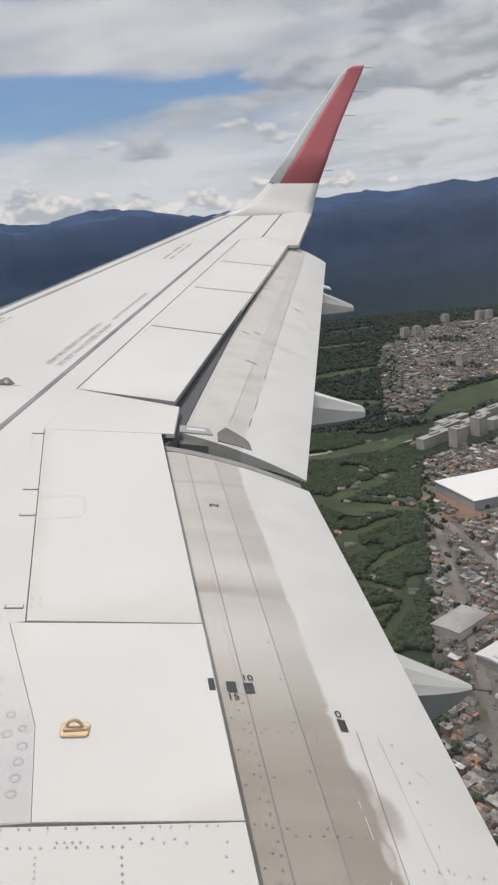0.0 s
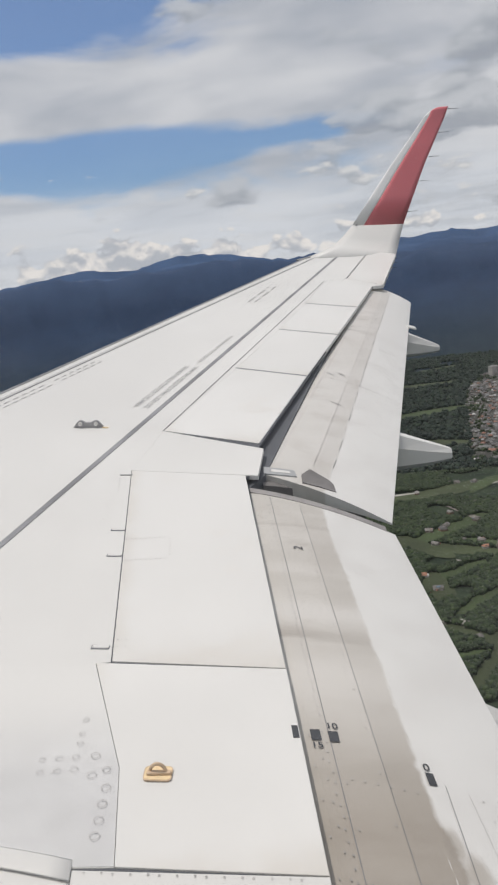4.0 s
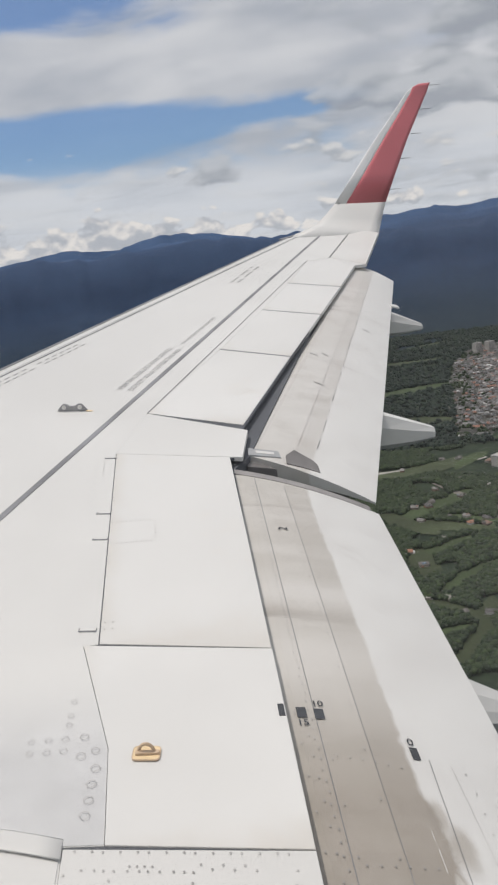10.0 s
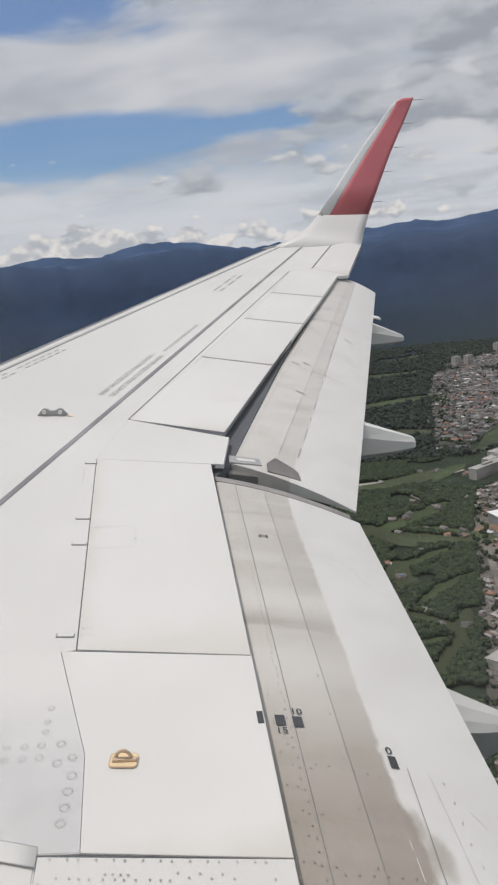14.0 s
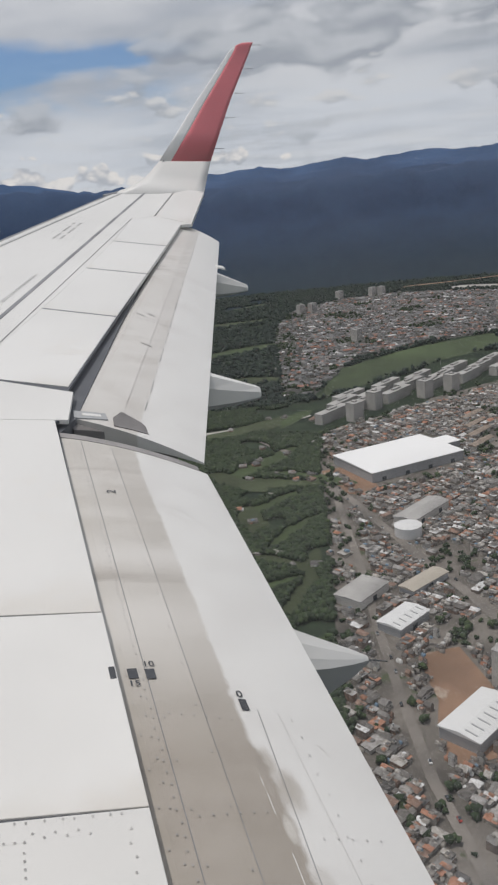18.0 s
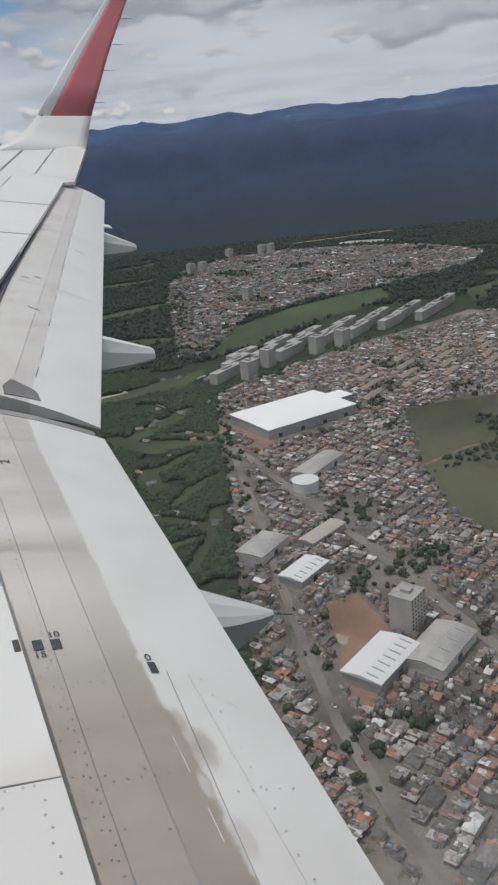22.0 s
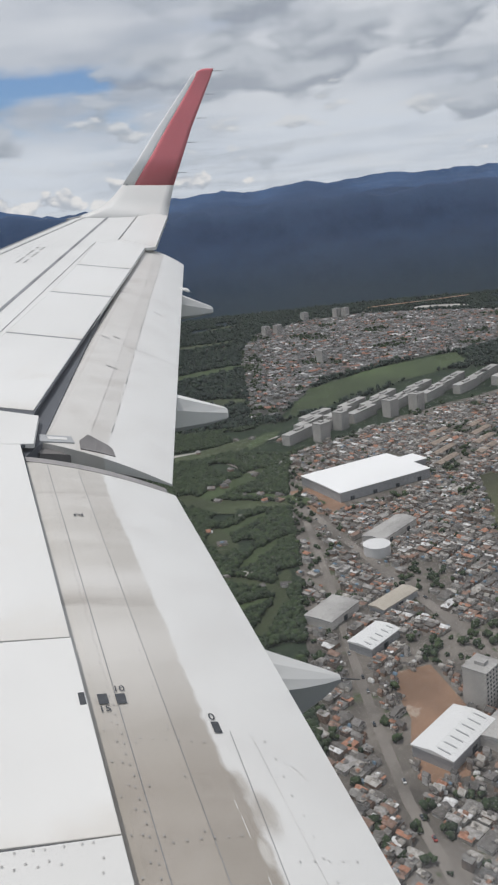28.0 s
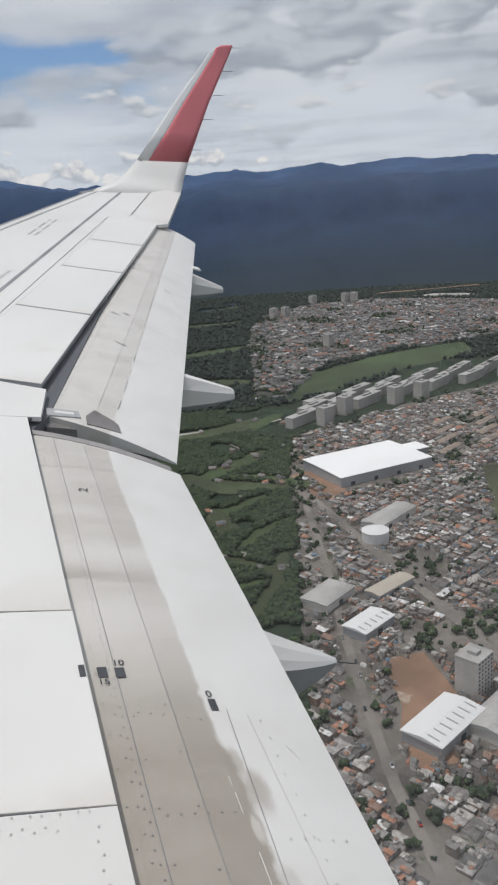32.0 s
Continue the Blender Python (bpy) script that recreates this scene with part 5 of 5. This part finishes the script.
def house_arrays(plots):
    verts, loops, sizes, slots = [], [], [], []
    for x, y, turn, w, d, h, pick in plots:
        c, s = math.cos(radians(turn)), math.sin(radians(turn))

        def put(px, py, pz):
            verts.append((x + px * c - py * s, y + px * s + py * c, pz))

        def face(ids, slot):
            loops.extend(ids)
            sizes.append(len(ids))
            slots.append(slot)

        o = len(verts)
        for z in (0, h):
            for px, py in ((-w / 2, -d / 2), (w / 2, -d / 2), (w / 2, d / 2), (-w / 2, d / 2)):
                put(px, py, z)
        for j in range(4):
            k = (j + 1) % 4
            face((o + j, o + k, o + 4 + k, o + 4 + j), 0)
        o = len(verts)
        e = 0.35
        if pick < 0.55:
            rise = 0.9 + 0.16 * min(w, d)
            if w > d:
                for px, py, pz in ((-w / 2 - e, -d / 2 - e, h), (w / 2 + e, -d / 2 - e, h), (w / 2 + e, d / 2 + e, h), (-w / 2 - e, d / 2 + e, h), (-w / 2 - e, 0, h + rise), (w / 2 + e, 0, h + rise)):
                    put(px, py, pz)
                face((o, o + 1, o + 5, o + 4), 1), face((o + 2, o + 3, o + 4, o + 5), 1), face((o + 1, o + 2, o + 5), 1), face((o + 3, o, o + 4), 1)
            else:
                for px, py, pz in ((-w / 2 - e, -d / 2 - e, h), (w / 2 + e, -d / 2 - e, h), (w / 2 + e, d / 2 + e, h), (-w / 2 - e, d / 2 + e, h), (0, -d / 2 - e, h + rise), (0, d / 2 + e, h + rise)):
                    put(px, py, pz)
                face((o, o + 4, o + 5, o + 3), 1), face((o + 1, o + 2, o + 5, o + 4), 1), face((o, o + 1, o + 4), 1), face((o + 2, o + 3, o + 5), 1)
        else:
            tilt = 0.5 if pick < 0.8 else 0.0
            for px, py, pz in ((-w / 2 - e, -d / 2 - e, h + 0.15), (w / 2 + e, -d / 2 - e, h + 0.15), (w / 2 + e, d / 2 + e, h + 0.15 + tilt), (-w / 2 - e, d / 2 + e, h + 0.15 + tilt)):
                put(px, py, pz)
            face((o, o + 1, o + 2, o + 3), 1)
            for extra in range(2):
                o = len(verts)
                px0, py0, ew, ed, ez = rng.uniform(-0.3, 0.3) * w, rng.uniform(-0.4, 0.4) * d, rng.uniform(0.7, 2.2), rng.uniform(0.7, 3.0), h + rng.uniform(0.6, 1.4)
                for px, py in ((-ew, -ed), (ew, -ed), (ew, ed), (-ew, ed)):
                    put(px0 + px, py0 + py, ez)
                face((o, o + 1, o + 2, o + 3), 1)
            if pick > 0.8:
                o = len(verts)
                q = rng.uniform(-0.25, 0.25) * w
                for z in (h + 0.15, h + 2.0):
                    for px, py in ((q - 1, -1), (q + 1, -1), (q + 1, 1), (q - 1, 1)):
                        put(px, py, z)
                for j in range(4):
                    k = (j + 1) % 4
                    face((o + j, o + k, o + 4 + k, o + 4 + j), 0)
                face((o + 4, o + 5, o + 6, o + 7), 1)
    return verts, loops, sizes, slots


near_plots = lots(TOWN, 78, 17, 4.2, 24, 4.3, (FIELD, SITE, WAREHOUSE_LOT, FLATS_LOT), ROADS, (70, 8.0, 0.33))
far_plots = lots(FARTOWN, 95, 20, 6, -12, 6.4, (), (), (120, 3.0, 0.36))
for k in range(34):
    q = at(rng.uniform(12.5, 20.0), math.sqrt(rng.uniform(420 ** 2, 1150 ** 2)))
    if not inside(TOWN, polar(q.x, q.y)):
        near_plots.append((q.x, q.y, rng.uniform(0, 180), rng.uniform(5, 8), rng.uniform(6, 10), 3.0, rng.random() * 0.5))
near_plots.sort(key=lambda p: math.hypot(p[0] - 260, p[1] - 380))
town = tagged(tri_mesh("town_houses", *house_arrays(near_plots[220:])[:3], [WALLS, ROOF]), "dense small houses with grey and terracotta roofs", "houses", kind="stuff")
town.data.polygons.foreach_set("material_index", np.asarray(house_arrays(near_plots[220:])[3], dtype=np.int32))
def clutter_arrays(plots):
    """Small sheds, water tanks and loose roofing sheets in the yards and on the roofs."""
    verts, loops, sizes = [], [], []
    for x, y, turn, w, d, h, pick in plots:
        for k in range(2):
            a = radians(turn)
            u, v = rng.uniform(-0.62, 0.62) * w, rng.uniform(-0.62, 0.62) * d
            sx, sy = rng.uniform(0.5, 1.5), rng.uniform(0.6, 2.2)
            z0 = h + 0.1 if abs(u) < w * 0.45 and abs(v) < d * 0.45 else 0.0
            z1 = h + rng.uniform(0.9, 2.0) if z0 else rng.uniform(2.0, 2.9)
            o = len(verts)
            for z in (z0, z1):
                for px, py in ((-sx, -sy), (sx, -sy), (sx, sy), (-sx, sy)):
                    px, py = u + px, v + py
                    verts.append((x + px * math.cos(a) - py * math.sin(a), y + px * math.sin(a) + py * math.cos(a), z))
            for ids in ((0, 1, 5, 4), (1, 2, 6, 5), (2, 3, 7, 6), (3, 0, 4, 7), (4, 5, 6, 7)):
                loops.extend(o + q for q in ids)
                sizes.append(4)
    return verts, loops, sizes


SHEDS = palette("shed_sheets", [(0.0, (0.14, 0.13, 0.12)), (0.3, (0.24, 0.22, 0.20)), (0.52, (0.40, 0.38, 0.35)), (0.74, (0.66, 0.66, 0.65)), (0.82, (0.34, 0.18, 0.12)), (0.92, (0.16, 0.24, 0.32))])
tagged(tri_mesh("yard_sheds", *clutter_arrays(near_plots), [SHEDS]), "small sheds, tanks and sheets among the houses", "sheds", kind="stuff")
v_, l_, s_, m_ = house_arrays(far_plots)
fartown = tagged(tri_mesh("far_town_houses", v_, l_, s_, [WALLS_FAR, ROOF_FAR], m_), "far hillside town of small grey houses", "houses", kind="stuff")

# ---- woods ----
LEAF = palette("tree_crowns", [(0.0, (0.030, 0.050, 0.022)), (0.35, (0.040, 0.064, 0.026)), (0.7, (0.024, 0.040, 0.020)), (0.9, (0.055, 0.085, 0.032))], rough=0.95, grain=0.3)
# the same crowns far off, darkened and blued in colour for distance haze
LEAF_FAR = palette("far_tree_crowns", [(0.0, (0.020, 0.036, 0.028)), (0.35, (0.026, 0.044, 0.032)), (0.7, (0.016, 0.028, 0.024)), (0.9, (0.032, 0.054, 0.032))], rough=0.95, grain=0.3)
ICO = bmesh.new()
bmesh.ops.create_icosphere(ICO, subdivisions=1, radius=1.0)
ICO_V = np.array([v.co[:] for v in ICO.verts])
ICO.verts.ensure_lookup_table()
ICO_F = np.array([[v.index for v in f.verts] for f in ICO.faces])
ICO.free()


def crowns(name, places, label, leaf, clumps=1):
    """Tree crowns, each a ragged clump of leaves, in one mesh."""
    g = np.random.RandomState(3)
    vs, fs = [], []
    o = 0
    for x, y, r in places:
        for k in range(clumps):
            q = r * g.uniform(0.7, 1.1) / clumps ** 0.35
            v = ICO_V * (1 + 0.28 * g.randn(len(ICO_V), 1)) * np.array([q, q, q * g.uniform(0.7, 1.15)])
            v = v + np.array([x + g.uniform(-0.6, 0.6) * r, y + g.uniform(-0.6, 0.6) * r, q * 0.8 + g.uniform(0, 0.6) * r])
            vs.append(v)
            fs.append(ICO_F + o)
            o += len(v)
    vs, fs = np.concatenate(vs), np.concatenate(fs)
    return tagged(tri_mesh(name, vs, fs.ravel(), np.full(len(fs), 3), [leaf]), label, "trees", kind="stuff")


CLEAR = [FIELD, SITE, FARTOWN, VALLEY, WAREHOUSE_LOT, FLATS_LOT]
spots = []
for k in range(95000):
    b, r = rng.uniform(9, 21.5), math.sqrt(rng.uniform(300 ** 2, 1200 ** 2))
    p = at(b, r)
    if inside(TOWN, (b, r)) or any(inside(c, (b, r)) for c in CLEAR):
        continue
    if noise.noise((p.x / 60, p.y / 60, 1.0)) < -0.45 or any(glade_reach(i, p.x, p.y) < 1.05 for i in range(14)) or (r > 1040 and near_road(p.x, p.y, [(HIGHWAY, 16)], 9)):
        continue
    spots.append((p.x, p.y, rng.uniform(1.2, 3.0)))
crowns("woods", spots, "dark green woods beside the town", LEAF)
spots = []
for k in range(46000):
    b, r = rng.uniform(10, 44), math.sqrt(rng.uniform(1200 ** 2, 2700 ** 2))
    p = at(b, r)
    if inside(TOWN, (b, r)) or any(inside(c, (b, r)) for c in CLEAR) or inside(QUARRY, (b, r)) or noise.noise((p.x / 110, p.y / 110, 4.0)) < -0.4 or any(glade_reach(i, p.x, p.y) < 1.05 for i in range(9, len(GLADES))):
        continue
    spots.append((p.x, p.y, rng.uniform(2.2, 4.8)))
crowns("far_woods", spots, "woods behind the town, darkened and blued in colour for haze", LEAF_FAR)
spots = []
for k in range(5500):
    b, r = rng.uniform(16, 45), math.sqrt(rng.uniform(300 ** 2, 1300 ** 2))
    p = at(b, r)
    if inside(TOWN, (b, r)) and not built_on(p.x, p.y) and not inside(SITE, (b, r)) and not inside(WAREHOUSE_LOT, (b, r)) and (noise.noise((p.x / 70, p.y / 70, 8.0)) > 0.28 or (not inside(FIELD, (b, r)) and rng.random() < 0.12 + 0.9 * edge_thin((b, r)))):
        spots.append((p.x, p.y, rng.uniform(1.8, 4.2)))
for k in range(7000):
    b, r = rng.uniform(16, 40), math.sqrt(rng.uniform(1250 ** 2, 2560 ** 2))
    p = at(b, r)
    if inside(FARTOWN, (b, r)) and (noise.noise((p.x / 120, p.y / 120, 3.0)) > 0.33 or rng.random() < 0.08 + 0.7 * edge_thin((b, r))):
        spots.append((p.x, p.y, rng.uniform(2.5, 5)))
crowns("garden_trees", spots, "scattered garden trees between the houses", LEAF, 4)

# ---- the large buildings ----
BRIGHTROOF = mat("new_white_roof", (0.86, 0.86, 0.85), 0.45, grain=0.05, amount=0.03)
ROOFWHITE = mat("white_sheet_roof", (0.66, 0.66, 0.65), 0.5, grain=0.05, amount=0.05, spots=(0.60, 0.595, 0.58))
SHEET = mat("grey_sheet_wall", (0.34, 0.345, 0.35), 0.6, grain=0.1, amount=0.1)
GREYROOF = mat("grey_fibre_roof", (0.36, 0.35, 0.335), 0.85, grain=0.2, amount=0.16)
PLASTER = mat("pale_plaster", (0.62, 0.59, 0.55), 0.85, grain=0.2, amount=0.1)
FLATWALL = mat("weathered_plaster", (0.44, 0.42, 0.39), 0.9, grain=0.2, amount=0.14)
PANE = mat("dark_window_glass", (0.05, 0.06, 0.07), 0.25, grain=0.5, amount=0.1)


def block(bm, w, d, h, x=0.0, y=0.0, z=0.0):
    return box_bm(bm, w, d, h, pose(x, y, z + h / 2))


def hall(name, label, b, r, turn, w, d, h, rise, roof, wall, lights=0):
    """An industrial hall: walls, a low ridged roof with eaves, roof lights and a door."""
    ob = thing(name, label, "warehouse", Matrix.Translation(at(b, r)) @ pose(0, 0, 0, 0, 0, turn))
    bm = bmesh.new()
    block(bm, w, d, h)
    part("wall", bm, wall, ob)
    e = 0.8
    v = [(-w / 2 - e, -d / 2 - e, h), (w / 2 + e, -d / 2 - e, h), (w / 2 + e, d / 2 + e, h), (-w / 2 - e, d / 2 + e, h), (-w / 2 - e, 0, h + rise), (w / 2 + e, 0, h + rise),
         (-w / 2 - e, -d / 2 - e, h + 0.6), (w / 2 + e, -d / 2 - e, h + 0.6), (w / 2 + e, d / 2 + e, h + 0.6), (-w / 2 - e, d / 2 + e, h + 0.6), (-w / 2 - e, 0, h + rise + 0.6), (w / 2 + e, 0, h + rise + 0.6)]
    top = mesh_ob("roof", v, [(0, 1, 7, 6), (2, 3, 9, 8), (1, 2, 8, 11, 7), (3, 0, 6, 10, 9), (6, 7, 11, 10), (8, 9, 10, 11), (0, 3, 2, 1)], roof, ob)
    for k in range(lights):
        bm = bmesh.new()
        x = -w / 2 + w * (k + 0.5) / lights
        box_bm(bm, 0.9, d * 0.30, 0.5, pose(x, -d * 0.22, h + 0.75 + rise * 0.56, math.degrees(math.atan2(rise, d / 2)), 0, 0))
        part("roof_light", bm, SHEET, top)
    for k in range(max(1, int(w / 24))):
        bm = bmesh.new()
        block(bm, 5, 0.4, 4.5, -w / 2 + w * (k + 0.5) / max(1, int(w / 24)), -d / 2 - 0.1)
        part("door", bm, PANE, ob)
    return ob


A, B, C = at(21.2, 912), at(23.3, 838), at(27.3, 975)
mid, along = (B + C) / 2, (C - A)
hall("warehouse", "large warehouse with a brilliant white flat roof and dark walls", *polar(mid.x, mid.y), math.degrees(math.atan2(along.y, along.x)), along.length, 82, 11, 0.8, BRIGHTROOF, SHEET)
tail = C + along * 0.10 + (B - A) * 0.35
hall("warehouse", "low white annex beside the large warehouse", *polar(tail.x, tail.y), math.degrees(math.atan2(along.y, along.x)), 26, 26, 8, 0.4, BRIGHTROOF, SHEET)
hall("warehouse", "white ridged warehouse with slit roof lights by the building site", 25.4, 540, 28, 34, 20, 7, 1.4, ROOFWHITE, SHEET, 5)
hall("warehouse", "white ridged warehouse with slit roof lights by the building site", 31.0, 425, 28, 46, 26, 8, 1.8, ROOFWHITE, SHEET, 7)
hall("warehouse", "cream ridged warehouse beside the building site", 27.0, 600, 24, 42, 14, 6, 1.2, mat("cream_sheet_roof", (0.40, 0.36, 0.30), 0.7, grain=0.1, amount=0.08), SHEET, 0)
hall("warehouse", "grey industrial hall with a fibre roof", 35.6, 440, 28, 46, 26, 7, 2.2, GREYROOF, PLASTER, 4)
hall("warehouse", "grey industrial hall with a fibre roof", 27.0, 745, 30, 60, 22, 7, 2.0, GREYROOF, PLASTER, 0)
hall("warehouse", "dark flat hall with a pale parapet wall", 22.4, 585, 32, 38, 24, 7, 0.6, GREYROOF, PLASTER, 0)


def flats(b, r, turn, w, d, storeys):
    """A slab of flats: body, flat roof with a parapet, rows of windows."""
    h = storeys * 2.8
    ob = thing("apartment_block", "pale long apartment block with rows of dark windows", "apartment building", Matrix.Translation(at(b, r)) @ pose(0, 0, 0, 0, 0, turn), "apartment blocks in rows")
    bm = bmesh.new()
    block(bm, w, d, h)
    part("wall", bm, FLATWALL, ob)
    bm = bmesh.new()
    block(bm, w + 0.6, d + 0.6, 0.7, 0, 0, h)
    block(bm, w * 0.3, d * 0.4, 2.2, 0, 0, h + 0.7)
    part("roof", bm, GREYROOF, ob)
    bm = bmesh.new()
    for s in range(storeys):
        n = max(3, int(w / 3.4))
        for k in range(n):
            for side in (-1, 1):
                box_bm(bm, 1.5, 0.16, 1.3, pose(-w / 2 + w * (k + 0.5) / n, side * d / 2, s * 2.8 + 1.6))
    tagged(part("glazing", bm, PANE, ob), kind="stuff")
    return ob


proto = flats(21.0, 1110, 32, 62, 13, 5)
for row in range(3):
    for k in range(7):
        if row == 0 and k == 0:
            continue
        f = k / 6
        b, r = 21.0 + 14.0 * f + row * 0.7, 1110 + 282 * f + 46 * row
        copy_thing(proto, Matrix.Translation(at(b, r)) @ pose(0, 0, 0, 0, 0, 32 + 3 * rng.uniform(-1, 1)) @ pose(rng.uniform(-8, 8), 0, 0))
tower = flats(22.6, 1095, 20, 18, 16, 9)
for b, r in ((24.0, 1150), (27.5, 1200), (29.3, 1230), (33.2, 470), (22.0, 2380), (24.2, 2400), (24.8, 2405), (19.3, 2160), (20.1, 2170), (23.0, 1700)):
    copy_thing(tower, Matrix.Translation(at(b, r)) @ pose(0, 0, 0, 0, 0, 20 + 10 * rng.random()))

# terraced rows with long brown roofs between the flats and the meadow
TERRACE = mat("brown_tile_roof", (0.25, 0.20, 0.16), 0.9, grain=0.25, amount=0.2)
for row in range(4):
    for k in range(5):
        hall("terrace", "long terrace of houses under a weathered brown roof", 31.2 + 2.7 * k - 0.2 * row, 960 + 40 * row + 42 * k, 30, 44, 9, 4.5, 1.8, TERRACE, PLASTER)

# water tank
tank = thing("water_tank", "white cylindrical water tank with a domed lid", "tank", Matrix.Translation(at(26.0, 700)))
bm = bmesh.new()
bmesh.ops.create_cone(bm, segments=40, radius1=12, radius2=12, depth=10, cap_ends=True, matrix=pose(0, 0, 5))
part("shell", bm, ROOFWHITE, tank)
bm = bmesh.new()
bmesh.ops.create_cone(bm, segments=40, radius1=12.4, radius2=2, depth=1.4, cap_ends=True, matrix=pose(0, 0, 10.7))
part("lid", bm, ROOFWHITE, tank)

# ---- near houses, each with its parts ----
ROOF1 = palette("house_roofs", [(0.0, (0.161, 0.150, 0.142)), (0.25, (0.242, 0.231, 0.222)), (0.45, (0.121, 0.115, 0.110)), (0.62, (0.400, 0.200, 0.130)), (0.72, (0.296, 0.198, 0.151)), (0.82, (0.440, 0.420, 0.390)), (0.92, (0.700, 0.700, 0.700))], "object")
WALL1 = palette("house_walls", [(0.0, (0.408, 0.374, 0.331)), (0.3, (0.273, 0.224, 0.189)), (0.5, (0.505, 0.486, 0.456)), (0.7, (0.350, 0.243, 0.185)), (0.85, (0.583, 0.568, 0.544))], "object")


def house(w, d, h, gable):
    ob = thing("house", "small plastered town house with a sheet or tile roof", "house", None, "houses of the town")
    bm = bmesh.new()
    block(bm, w, d, h)
    part("wall", bm, WALL1, ob)
    e, t = 0.4, 0.18
    rise = 1.0 + 0.17 * min(w, d) if gable else 0.35
    v = []
    for z in (0, t):
        v += [(-w / 2 - e, -d / 2 - e, h + z), (w / 2 + e, -d / 2 - e, h + z), (w / 2 + e, d / 2 + e, h + z), (-w / 2 - e, d / 2 + e, h + z), (0, -d / 2 - e, h + rise + z), (0, d / 2 + e, h + rise + z)]
    top = mesh_ob("roof", v, [(1, 2, 8, 7), (3, 0, 6, 9), (0, 1, 7, 10, 6), (2, 3, 9, 11, 8), (6, 10, 11, 9), (7, 8, 11, 10), (0, 3, 2, 1)], ROOF1, ob)
    for sx in (-0.25, 0.25):
        for z in ((1.5, 4.3) if h > 5 else (1.5,)):
            bm = bmesh.new()
            box_bm(bm, 1.3, 0.14, 1.1, pose(sx * w, -d / 2, z))
            part("window", bm, PANE, ob)
    if not gable:
        bm = bmesh.new()
        bmesh.ops.create_cone(bm, segments=12, radius1=0.8, radius2=0.7, depth=1.2, cap_ends=True, matrix=pose(w * 0.2, d * 0.2, h + rise + 0.7))
        part("roof_tank", bm, SHEET, top)
    return ob


SIZES = [(6, 12, 2.9, True), (7, 11, 5.4, True), (6, 12, 3.2, False), (6, 11, 2.8, False), (8, 12, 3.4, True)]
SIZES, kinds = [q[:3] for q in SIZES], [house(*q) for q in SIZES]
for i, (x, y, turn, w, d, h, pick) in enumerate(near_plots[:220]):
    kw, kd, kh = SIZES[i % 5] if i < len(kinds) else SIZES[int(pick * 5) % 5]
    m = Matrix.Translation((x, y, 0)) @ pose(0, 0, 0, 0, 0, turn) @ Matrix.Diagonal((w / kw, d / kd, 1, 1))
    if i < len(kinds):
        kinds[i].matrix_world = m
    else:
        copy_thing(kinds[int(pick * 5) % 5], m)

# ---- parked cars along the road ----
CARPAINT = palette("car_paint", [(0.0, (0.72, 0.72, 0.72)), (0.4, (0.35, 0.36, 0.37)), (0.65, (0.05, 0.05, 0.055)), (0.85, (0.35, 0.05, 0.04))], "object", 0.35, 0.5)
TYRE = mat("tyre_rubber", (0.03, 0.03, 0.03), 0.9)
car = thing("car", "small car parked at the kerb", "car", None, "cars along the road")
bm = bmesh.new()
box_bm(bm, 4.2, 1.75, 0.75, pose(0, 0, 0.72), 0.18)
part("body", bm, CARPAINT, car)
bm = bmesh.new()
box_bm(bm, 2.2, 1.5, 0.6, pose(-0.2, 0, 1.35), 0.2)
part("cabin", bm, PANE, car)
for wx in (-1.3, 1.3):
    for wy in (-0.8, 0.8):
        bm = bmesh.new()
        bmesh.ops.create_cone(bm, segments=12, radius1=0.33, radius2=0.33, depth=0.2, cap_ends=True, matrix=pose(wx, wy, 0.33, 90, 0, 0))
        part("wheel", bm, TYRE, car)
first = True
for (line, w) in ROADS:
    ring = [at(b, r) for b, r in line]
    for a, c in zip(ring[1:], ring[2:]):
        d = (c - a)
        n = int(d.length / 22)
        side = Vector((-d.y, d.x, 0)).normalized()
        for k in range(n):
            if rng.random() < 0.35:
                continue
            q = a + d * ((k + rng.random() * 0.7) / n) + side * rng.choice((-1, 1)) * (w / 2 - 1.4)
            m = Matrix.Translation((q.x, q.y, 0.96)) @ pose(0, 0, 0, 0, 0, math.degrees(math.atan2(d.y, d.x)))
            if first:
                car.matrix_world = m
                first = False
            else:
                copy_thing(car, m)
